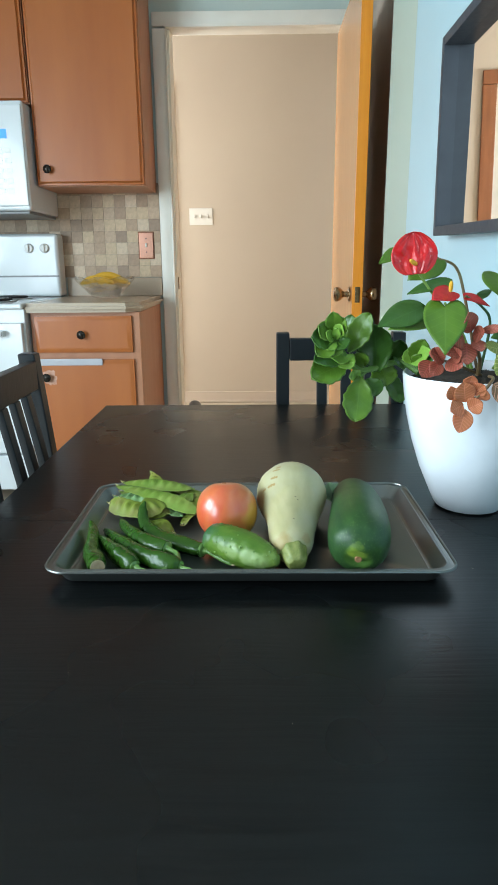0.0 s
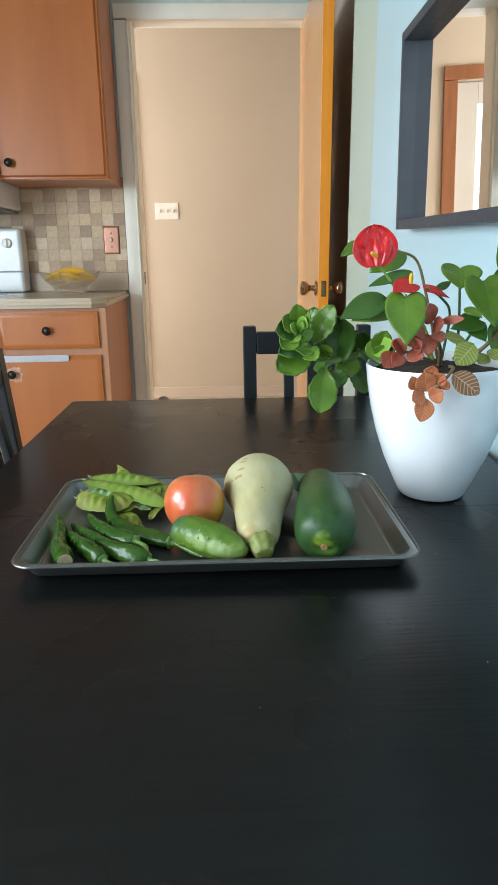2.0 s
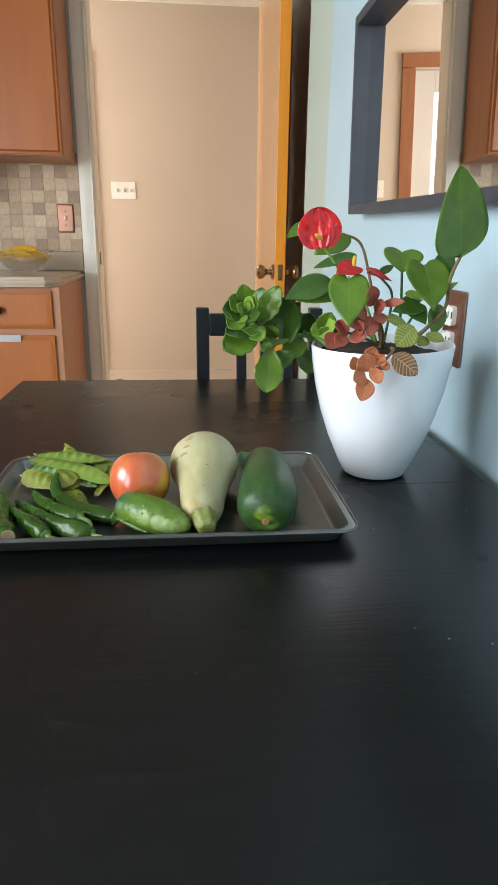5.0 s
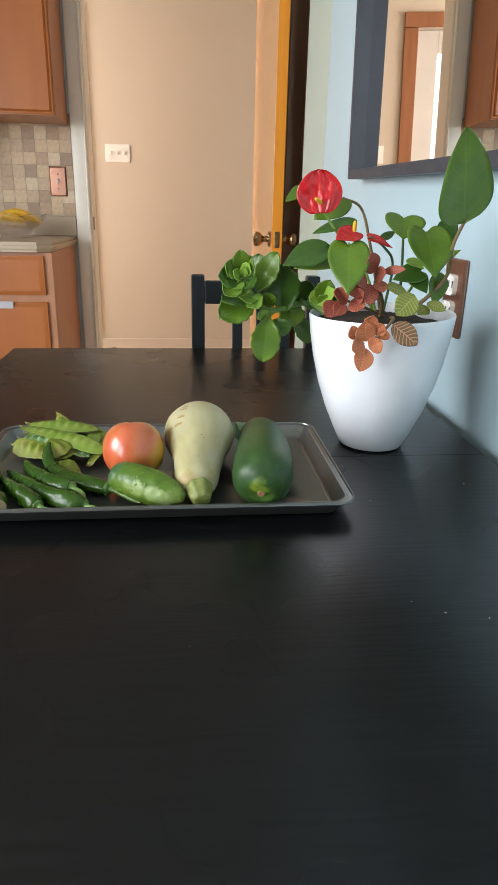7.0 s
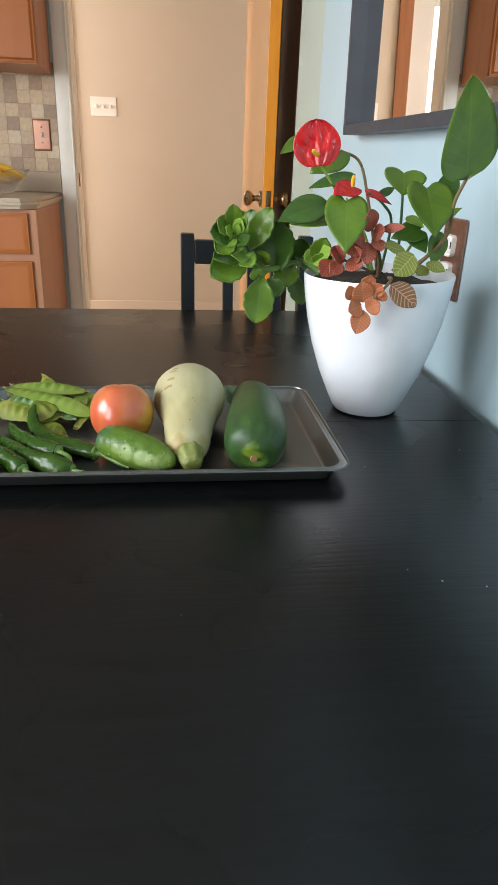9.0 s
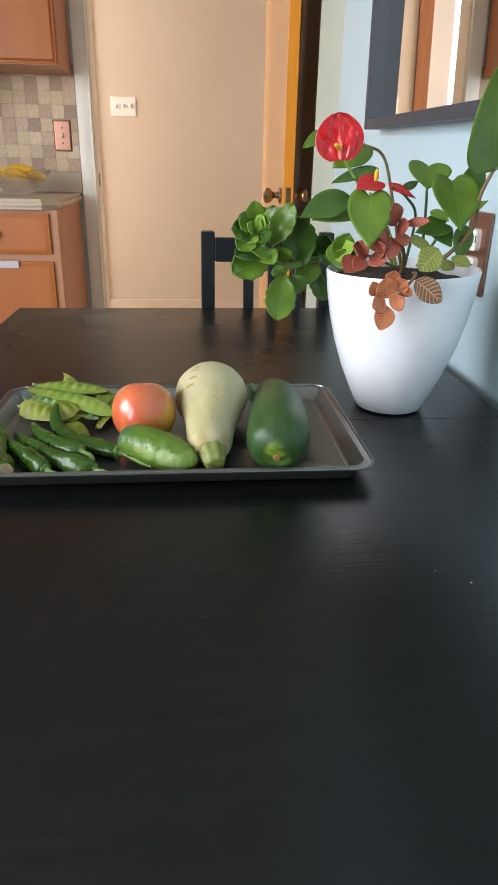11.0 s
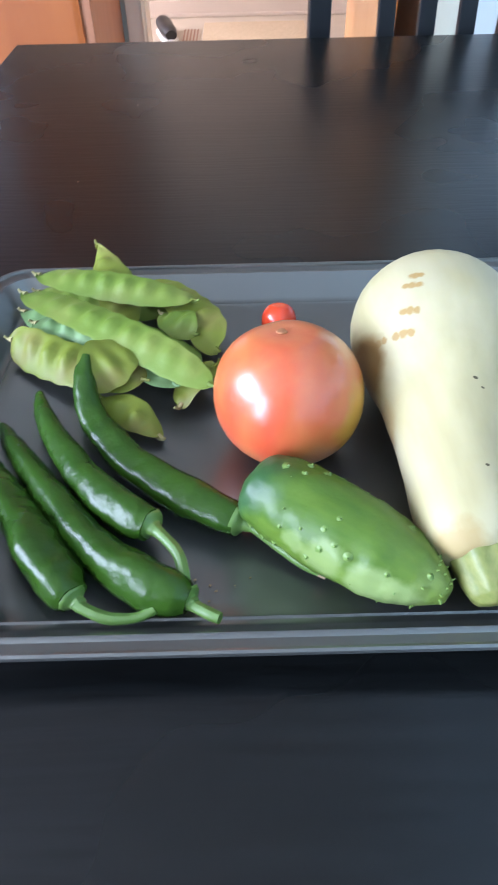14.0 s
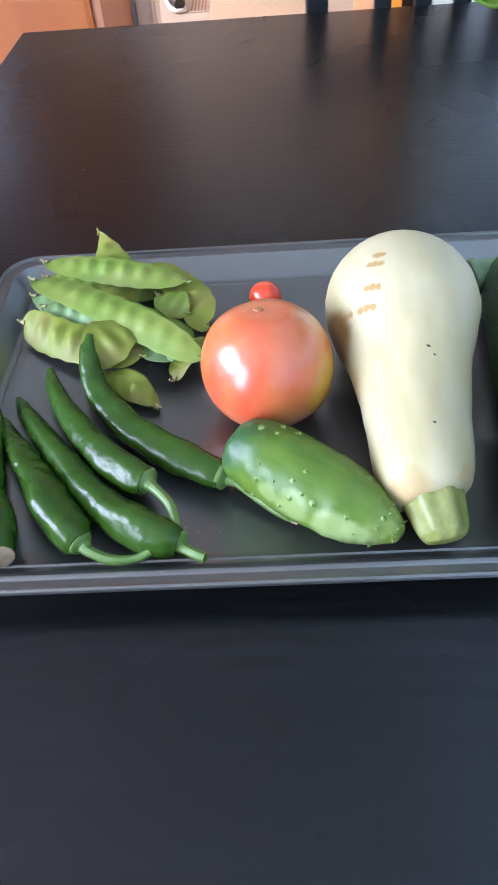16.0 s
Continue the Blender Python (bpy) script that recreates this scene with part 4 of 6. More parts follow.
tube(k, [(0.2665, 1.0435, 0.7755, 0.0120), (0.2595, 1.0465, 0.7758, 0.0096), (0.2530, 1.0460, 0.7765, 0.0088), (0.2488, 1.0440, 0.7770, 0.0102), (0.2478, 1.0436, 0.7770, 0.0088)], 16, 30, lobes=5, lobe=0.10)
part("stem", k, paint("grey_green_stem", (0.10, 0.19, 0.09), 0.6, (0.16, 0.26, 0.13), 120, bump=0.4), zu, "ridged grey-green stem")
k = bmesh.new()
lathe(k, [(0, -0.0002), (0.0016, 0.0003), (0.0029, 0.0002), (0.0034, -0.001)], 9, Matrix.Translation((0.2568, 0.8829, 0.7735)) @ Matrix.Rotation(radians(90), 4, "X"))
part("blossom_scar", k, paint("brown_blossom_end", (0.30, 0.15, 0.06), 0.8, (0.20, 0.10, 0.04), 300, bump=0.5), zu, "brown blossom scar")
# cucumber
cu = thing("cucumber", (0.153, 0.925, TF), "short bumpy green cucumber lying on the tray", "cucumber")
k = bmesh.new()
A, B = Vector((0.1238, 0.9402, 0.7705)), Vector((0.1880, 0.8905, 0.7675))
rad = ((0, 0.0040), (0.015, 0.0100), (0.06, 0.0142), (0.17, 0.0164), (0.38, 0.0172), (0.60, 0.0164), (0.78, 0.0136), (0.90, 0.0094), (0.97, 0.0056), (1.0, 0.0030))
tube(k, [(*A.lerp(B, u), r) for u, r in rad], 80, 44, wobble=0.05, seed=9)
k.normal_update()
for v in k.verts:
    v.co += v.normal * (0.0009 * noise.noise(v.co * 130) + 0.0004 * noise.noise(v.co * 320))
part("body", k, CUKE, cu)
WART = paint("pale_cucumber_wart", (0.15, 0.24, 0.050), 0.5, (0.10, 0.18, 0.03), 500)
rnd = random.Random(4)
ax = (B - A).normalized()
s1 = ax.cross(Vector((0, 0, 1))).normalized()
s2 = s1.cross(ax)
placed = []
while len(placed) < 62:
    tip = len(placed) >= 46
    u, a = rnd.uniform(0.90, 0.99) if tip else rnd.uniform(0.06, 0.92), rnd.uniform(-0.7, math.pi + 0.7)
    r = float(np.interp(u, [p[0] for p in rad], [p[1] for p in rad]))
    n_ = s1 * math.cos(a) + s2 * math.sin(a)
    at = A.lerp(B, u) + n_ * r
    if any((at - q).length < (0.0016 if tip else 0.0052) for q in placed):
        continue
    placed.append(at)
    lean = (n_ + ax * (0.7 if tip else 0.25)).normalized().to_track_quat("Z", "Y").to_matrix().to_4x4()
    k = bmesh.new()
    f = rnd.uniform(0.75, 1.2)
    if tip:
        lathe(k, [(0.0006, -0.0006), (0.0004, 0.0004), (0.00016, 0.0013), (0, 0.0017)], 5, Matrix.Translation(at) @ lean)
    else:
        lathe(k, [(0.0020 * f, -0.0006), (0.0011 * f, 0.00008), (0.0005, 0.00030), (0.00026, 0.0008), (0, 0.0012)], 8, Matrix.Translation(at) @ lean)
    part("spine" if tip else "wart", k, WART, cu, "pale spine" if tip else "")


# chillies
def chilli(points, stem, seed, label, cut=False, dry_tip=False, crumple=0.13):
    points = [(x, y + 0.0028, z, r) for x, y, z, r in points]
    stem = [(x, y + 0.0028, z, r) for x, y, z, r in stem]
    if not cut:
        (x0, y0, z0, r0), (x1, y1, z1, r1) = stem[0], stem[1]
        cap = [(x0, y0, z0, r0 * 1.04)]
        for u, r in ((0.22, r0 * 0.92), (0.42, max(r0 * 0.55, 0.0030)), (0.62, 0.0029)):
            cap.append((x0 + (x1 - x0) * u, y0 + (y1 - y0) * u, z0 + (z1 - z0) * u, r))
        stem = cap + [(x, y, z, min(r, 0.0022)) for x, y, z, r in stem[1:-1]] + [(*stem[-1][:3], 0.0010 if dry_tip else 0.0020)]
    mid = points[len(points) // 2]
    t_ = thing("chilli_pepper", (mid[0], mid[1], TF), label, "chilli pepper", "chillies on the tray")
    bm = bmesh.new()
    tube(bm, points, 130, 32, lobes=3, lobe=0.07, wobble=crumple, seed=seed)
    bm.normal_update()
    for v in bm.verts:
        q = v.co * 190 + Vector((seed * 3.7, 0, 0))
        v.co += v.normal * (0.0026 * crumple * noise.noise(q) - 0.0036 * crumple * max(0, 0.25 - abs(noise.noise(q * 0.8 + Vector((9, 4, 1))))))
    part("body", bm, CHILI, t_)
    bm = bmesh.new()
    tube(bm, stem, 30, 12, lobes=5, lobe=0.0 if cut else 0.05)
    st_ = part("stem", bm, CHILI if cut else CHILI_STEM, t_, "stub of a stem" if cut else "lighter green stem")
    if dry_tip:
        bm = bmesh.new()
        tube(bm, [(x, y, z, r * 1.05) for x, y, z, r in stem[-2:-1]] + [(*Vector(stem[-2][:3]).lerp(Vector(stem[-1][:3]), 0.5), 0.0017), (*stem[-1][:3], 0.0011)], 14, 10, wobble=0.3, seed=seed)
        part("dry_tip", bm, DRY, st_, "dry tan stalk tip")
    if cut:
        bm = bmesh.new()
        x, y, z, r = stem[-1]
        d = (Vector(stem[-1][:3]) - Vector(stem[-2][:3])).normalized()
        lathe(bm, [(r * 0.98, -0.0004), (r * 0.95, 0.0005), (r * 0.5, 0.0001), (0, 0.0003)], 14, Matrix.Translation((x, y, z)) @ d.to_track_quat("Z", "Y").to_matrix().to_4x4())
        part("cut_end", bm, DRY, st_, "dry cut end")
    return t_


Z = TF - 0.001
chilli([(-0.0008, 0.9800, Z + 0.0145, 0.0025), (0.0042, 0.9680, Z + 0.0105, 0.0048), (0.0088, 0.9450, Z + 0.0085, 0.0062), (0.0138, 0.9220, Z + 0.0080, 0.0078), (0.0208, 0.9050, Z + 0.0090, 0.0086), (0.0248, 0.8960, Z + 0.0095, 0.0080)],
       [(0.0243, 0.8970, Z + 0.0095, 0.0080), (0.0266, 0.8915, Z + 0.0100, 0.0070), (0.0278, 0.8880, Z + 0.0102, 0.0068)], 11, "dark green chilli with a dry cut stem end", True)
chilli([(0.0065, 0.9720, Z + 0.0036, 0.0020), (0.0150, 0.9575, Z + 0.0052, 0.0046), (0.0310, 0.9330, Z + 0.0070, 0.0074), (0.0440, 0.9130, Z + 0.0088, 0.0092), (0.0540, 0.9000, Z + 0.0085, 0.0085), (0.0595, 0.8945, Z + 0.0078, 0.0055)],
       [(0.0590, 0.8950, Z + 0.0078, 0.0056), (0.0640, 0.8905, Z + 0.0070, 0.0034), (0.0730, 0.8870, Z + 0.0060, 0.0022), (0.0830, 0.8870, Z + 0.0065, 0.0018), (0.0890, 0.8890, Z + 0.0085, 0.0020)], 12, "plump dark green chilli with a curved stem", crumple=0.2)
chilli([(0.0115, 0.9860, Z + 0.0034, 0.0020), (0.0215, 0.9700, Z + 0.0050, 0.0046), (0.0420, 0.9430, Z + 0.0065, 0.0068), (0.0620, 0.9180, Z + 0.0080, 0.0080), (0.0820, 0.9010, Z + 0.0088, 0.0090), (0.0950, 0.8945, Z + 0.0085, 0.0080), (0.1005, 0.8920, Z + 0.0082, 0.0048)],
       [(0.0995, 0.8925, Z + 0.0082, 0.0058), (0.1030, 0.8895, Z + 0.0080, 0.0040), (0.1085, 0.8860, Z + 0.0085, 0.0030), (0.1112, 0.8846, Z + 0.0088, 0.0028)], 13, "long dark green chilli with a short stem")
chilli([(0.0255, 1.0030, Z + 0.0070, 0.0020), (0.0315, 0.9870, Z + 0.0085, 0.0044), (0.0450, 0.9640, Z + 0.0095, 0.0060), (0.0610, 0.9420, Z + 0.0110, 0.0072), (0.0770, 0.9270, Z + 0.0120, 0.0078), (0.0850, 0.9215, Z + 0.0125, 0.0062)],
       [(0.0840, 0.9222, Z + 0.0125, 0.0064), (0.0890, 0.9170, Z + 0.0130, 0.0036), (0.0960, 0.9080, Z + 0.0135, 0.0026), (0.0985, 0.9000, Z + 0.0115, 0.0024), (0.0990, 0.8960, Z + 0.0100, 0.0026)], 14, "curved dark green chilli lying across its neighbours")
chilli([(0.0500, 1.0080, Z + 0.0255, 0.0022), (0.0495, 0.9990, Z + 0.0190, 0.0048), (0.0540, 0.9840, Z + 0.0110, 0.0062), (0.0680, 0.9640, Z + 0.0078, 0.0070), (0.0880, 0.9450, Z + 0.0080, 0.0076), (0.1060, 0.9325, Z + 0.0085, 0.0078), (0.1180, 0.9255, Z + 0.0088, 0.0062)],
       [(0.1170, 0.9260, Z + 0.0088, 0.0066), (0.1240, 0.9215, Z + 0.0088, 0.0040), (0.1330, 0.9140, Z + 0.0070, 0.0026), (0.1420, 0.9070, Z + 0.0055, 0.0024), (0.1490, 0.9025, Z + 0.0045, 0.0022)], 15, "long curved dark green chilli with a brown-tipped stem", dry_tip=True)


# pea pods
def pod(a, b_, width, seed, bend=0.0, roll=0.0, thick=0.006, skin_=None, pointed=False, label="flat light green pea pod in a small heap"):
    """A pod from a to b, bulging over its peas, that lies on its side."""
    a, b_ = Vector(a), Vector(b_)
    t_ = thing("pea_pod", (a + b_) / 2, label, "pea pod", "pea pods on the tray")
    bm = bmesh.new()
    ahead = (b_ - a).normalized()
    side = ahead.cross(Vector((0, 0, 1))).normalized()
    side = Matrix.Rotation(roll, 3, ahead) @ side
    up = side.cross(ahead)
    n, seg = 48, 20
    count = max(3, round((b_ - a).length / 0.0118))
    rings = []
    for i in range(n + 1):
        u = i / n
        if pointed:
            w = width / 2 * math.sin(math.pi * min(1, u * 0.985 + 0.01) ** 0.8) ** 0.95
        elif (b_ - a).length < 0.05:
            w = width / 2 * math.sin(math.pi * min(1, max(0, u * 0.97 + 0.015))) ** 0.6
        else:
            w = width / 2 * math.sqrt(max(1 - abs(2 * u - 1) ** (6.0 if u < 0.5 else 4.2), 0.012))
        w *= 1 * (1 + 0.035 * math.cos(2 * math.pi * (u * count + 0.15 * seed)))
        c = a.lerp(b_, u) + side * (bend * (1 - (2 * u - 1) ** 2)) + up * 0.002 * math.sin(math.pi * u)
        ring = []
        for j in range(seg):
            th = 2 * math.pi * j / seg
            pea = 0.5 + 0.5 * math.cos(2 * math.pi * (u * count + 0.15 * seed))
            t2 = thick / 2 * math.sin(math.pi * u) ** 0.7 * (0.36 + 0.95 * pea * math.exp(-((math.cos(th) + 0.18) / 0.46) ** 2))
            ring.append(bm.verts.new(c + side * (w * math.cos(th)) + up * (t2 * math.sin(th) * abs(math.sin(th)) ** 0.35 + 0.0022 * math.sin(5 * u + seed) * math.cos(th))))
        rings.append(ring)
    for p, q in zip(rings, rings[1:]):
        for j in range(seg):
            bm.faces.new((p[j], p[(j + 1) % seg], q[(j + 1) % seg], q[j]))
    bm.faces.new(rings[0]), bm.faces.new(rings[-1])
    pod_ = part("pod", bm, skin_ or PEA, t_)
    bm = bmesh.new()
    tube(bm, [(*(a + ahead * 0.0018), 0.0017), (*(a - ahead * 0.0004), 0.0012), (*(a - ahead * 0.0016 + up * 0.0008), 0.0008), (*(a - ahead * 0.0024 + up * 0.0022), 0.0006)], 12, 8)
    part("calyx", bm, CALYX, pod_, "pale withered stalk end")
    bm = bmesh.new()
    tube(bm, [(*(b_ - ahead * 0.002), 0.0014), (*(b_ + ahead * 0.001), 0.0008), (*(b_ + ahead * 0.0030 + up * 0.0016), 0.0004)], 8, 6)
    part("tail", bm, skin_ or PEA, pod_)
    return t_


pod((0.011, 1.06, 0.78), (0.107, 0.993, 0.774), 0.0175, 1, -0.0022, 0.3, 0.0065)
pod((0.012, 1.084, 0.776), (0.097, 1.053, 0.778), 0.0160, 2, 0.0015, 0.25, 0.0065)
pod((0.064, 1.048, 0.764), (0.041, 1.107, 0.78), 0.023, 3, 0.001, -0.15, 0.0065, PEA_RIPE, True)
pod((0.005, 1.041, 0.766), (0.076, 1.005, 0.768), 0.0215, 4, 0.004, 0.55, 0.0085, PEA_RIPE)
pod((0.071, 1.018, 0.776), (0.049, 0.999, 0.77), 0.026, 10, 0.002, -0.45, 0.0055, PEA_RIPE)
pod((0.084, 0.978, 0.757), (0.056, 1.0, 0.762), 0.0150, 5, 0.001, -0.15, 0.0065, PEA_RIPE)
pod((0.068, 1.087, 0.767), (0.109, 1.023, 0.77), 0.0215, 6, -0.006, 0.2, 0.0065, PEA_RIPE)
pod((0.091, 0.997, 0.758), (0.108, 1.017, 0.766), 0.0205, 12, -0.003, -0.2, 0.0065, PEA_RIPE)
pod((0.016, 1.05, 0.769), (0.066, 1.023, 0.772), 0.014, 7, -0.001, 0.5, 0.008, PEA_INNER)
pod((0.005, 1.068, 0.764), (0.048, 1.045, 0.764), 0.0215, 8, 0, 0.3, 0.0065, PEA_INNER)
pod((0.069, 1.024, 0.766), (0.09, 1.003, 0.766), 0.017, 11, 0.001, 0.3, 0.0065, PEA_INNER)
pod((0.08, 1.055, 0.769), (0.098, 1.035, 0.771), 0.018, 13, 0, 0.3, 0.0065)
pod((0.007, 1.09, 0.762), (0.083, 1.067, 0.763), 0.021, 14, 0, 0.2, 0.0065)
pod((0.022, 1.03, 0.758), (0.079, 1.025, 0.758), 0.02, 15, 0, 0.1, 0.0065)
pod((0.048, 1.047, 0.765), (0.1, 1.02, 0.765), 0.02, 16, 0, 0.2, 0.0065)

# ---- planter ----
pt = thing("plant_pot", (0.412, 1.075, 0.7505), "tall tapered white ceramic pot on the table", "plant pot")
k = bmesh.new()
lathe(k, [(0, 0.001), (0.031, 0.0005), (0.0362, 0.0016), (0.0388, 0.0050), (0.0460, 0.020), (0.0582, 0.047), (0.0685, 0.076), (0.0765, 0.105), (0.0820, 0.132), (0.0850, 0.1535), (0.0842, 0.1555), (0.0822, 0.1550), (0.0795, 0.132), (0.074, 0.106), (0.066, 0.08), (0.05, 0.06), (0, 0.055)], 64)
for v in k.verts:
    f = max(0, v.co.z / 0.155)
    v.co.x *= 1 - 0.05 * f
    v.co.y *= 1 - 0.05 * f
    v.co.z += 0.03 * v.co.x * max(0, v.co.z / 0.155)
bmesh.ops.translate(k, verts=k.verts, vec=(0.412, 1.075, 0.7505))
part("pot", k, CERAMIC, pt)
k = bmesh.new()
lathe(k, [(0, 0.153), (0.02, 0.152), (0.04, 0.150), (0.06, 0.147), (0.0765, 0.143)], 40, Matrix.Translation((0.412, 1.075, 0.7505)))
for v in k.verts:
    v.co.z += 0.005 * noise.noise(v.co * 90)
part("soil", k, SOIL, pt, "dark potting soil")


# ---- plants ----
def leaf_material(name, a, b_, vein, rough=0.31, veins=7.0, vein_width=0.09, strength=0.22, coat=0.04, crinkle=0.0):
    """Leaf blade with a pale midrib and slanting side veins, laid along the blade by its UV."""
    m, nd, ln, b = nodes_of(name)
    tc, no, mix = nd.new("ShaderNodeTexCoord"), nd.new("ShaderNodeTexNoise"), nd.new("ShaderNodeMix")
    no.inputs["Scale"].default_value, no.inputs["Detail"].default_value = 45, 5
    ln.new(tc.outputs["Object"], no.inputs["Vector"])
    mix.data_type = "RGBA"
    mix.inputs[6].default_value, mix.inputs[7].default_value = (*a, 1), (*b_, 1)
    ln.new(no.outputs[0], mix.inputs[0])
    sep = nd.new("ShaderNodeSeparateXYZ")
    ln.new(tc.outputs["UV"], sep.inputs[0])

    def calc(op, p, q=None, clamp=False):
        n = nd.new("ShaderNodeMath")
        n.operation, n.use_clamp = op, clamp
        for i, v in enumerate((p, q)):
            if v is None:
                continue
            if isinstance(v, (int, float)):
                n.inputs[i].default_value = v
            else:
                ln.new(v, n.inputs[i])
        return n.outputs[0]
    off = calc("ABSOLUTE", calc("SUBTRACT", sep.outputs[1], 0.5))
    rib = calc("SUBTRACT", 1.0, calc("MULTIPLY", off, 34.0), True)
    saw = calc("FRACT", calc("SUBTRACT", calc("MULTIPLY", sep.outputs[0], veins), calc("MULTIPLY", off, 3.2)))
    line = calc("SUBTRACT", 1.0, calc("DIVIDE", calc("ABSOLUTE", calc("SUBTRACT", saw, 0.5)), vein_width), True)
    both = calc("MULTIPLY", calc("MAXIMUM", rib, calc("MULTIPLY", line, 0.7)), strength)
    mx = nd.new("ShaderNodeMix")
    mx.data_type = "RGBA"
    ln.new(both, mx.inputs[0])
    ln.new(mix.outputs[2], mx.inputs[6])
    mx.inputs[7].default_value = (*vein, 1)
    ln.new(mx.outputs[2], b.inputs["Base Color"])
    b.inputs["Roughness"].default_value = rough
    b.inputs["Coat Weight"].default_value, b.inputs["Coat Roughness"].default_value = coat, 0.2
    b.inputs["Specular IOR Level"].default_value = 0.32
    b.inputs["Subsurface Weight"].default_value = 0.12
    b.inputs["Subsurface Radius"].default_value = (0.003, 0.004, 0.001)
    bp = nd.new("ShaderNodeBump")
    bp.inputs["Strength"].default_value, bp.inputs["Distance"].default_value, bp.invert = 0.35, 0.0006, True
    height = both
    if crinkle:
        puff = nd.new("ShaderNodeTexVoronoi")
        puff.inputs["Scale"].default_value = 130
        ln.new(tc.outputs["Object"], puff.inputs["Vector"])
        height = calc("ADD", both, calc("MULTIPLY", puff.outputs["Distance"], crinkle))
    ln.new(height, bp.inputs["Height"])
    ln.new(bp.outputs[0], b.inputs["Normal"])
    return m


LEAF_MID = leaf_material("mid_green_leaf", (0.044, 0.105, 0.008), (0.115, 0.200, 0.020), (0.17, 0.27, 0.06))
LEAF_DARK = leaf_material("dark_green_leaf", (0.026, 0.080, 0.010), (0.068, 0.145, 0.020), (0.10, 0.22, 0.06))
LEAF_LIGHT = leaf_material("yellow_green_leaf", (0.16, 0.30, 0.035), (0.22, 0.36, 0.06), (0.32, 0.44, 0.14))
RED = leaf_material("glossy_red_spathe", (0.40, 0.005, 0.008), (0.56, 0.012, 0.014), (0.70, 0.05, 0.05), 0.26, 5, 0.16, 0.25, 0.1, 2.2)
RED.node_tree.nodes["Principled BSDF"].inputs["Specular IOR Level"].default_value = 0.5
RED.node_tree.nodes["Bump"].inputs["Strength"].default_value = 0.5
RED.node_tree.nodes["Bump"].inputs["Distance"].default_value = 0.0007
FITT_RED = leaf_material("red_veined_leaf", (0.24, 0.060, 0.035), (0.30, 0.095, 0.050), (0.62, 0.13, 0.11), 0.5, 8, 0.26, 0.8)
FITT_ORANGE = leaf_material("orange_red_leaf", (0.40, 0.110, 0.050), (0.42, 0.155, 0.055), (0.66, 0.24, 0.14), 0.5, 8, 0.24, 0.7)
FITT_DARK = leaf_material("bronze_leaf_with_pink_veins", (0.13, 0.075, 0.035), (0.17, 0.105, 0.045), (0.72, 0.36, 0.26), 0.5, 8, 0.2, 0.9)
FITT_GREEN = leaf_material("olive_leaf_with_pale_veins", (0.15, 0.20, 0.035), (0.22, 0.25, 0.05), (0.52, 0.48, 0.18), 0.5, 8, 0.2, 0.8)
STEM_LIGHT = paint("light_green_stalk", (0.20, 0.30, 0.06), 0.45)
STEM_GREEN = paint("green_stalk", (0.13, 0.24, 0.05), 0.5)
STEM_DARK = paint("dark_green_stalk", (0.05, 0.11, 0.035), 0.5)
STEM_BROWN = paint("brown_stalk", (0.20, 0.10, 0.05), 0.55, (0.14, 0.12, 0.04), 60)
SPADIX = paint("yellow_spadix", (0.78, 0.44, 0.03), 0.6, (0.72, 0.36, 0.02), 300, bump=0.5, bump_scale=900)
# Facing that turns a leaf blade towards the camera.
TO_CAMERA = (-0.15, -1.0, 0.35)
LIFT = Vector((0, 0, 0.003))      # raises the plants to fit the camera's view


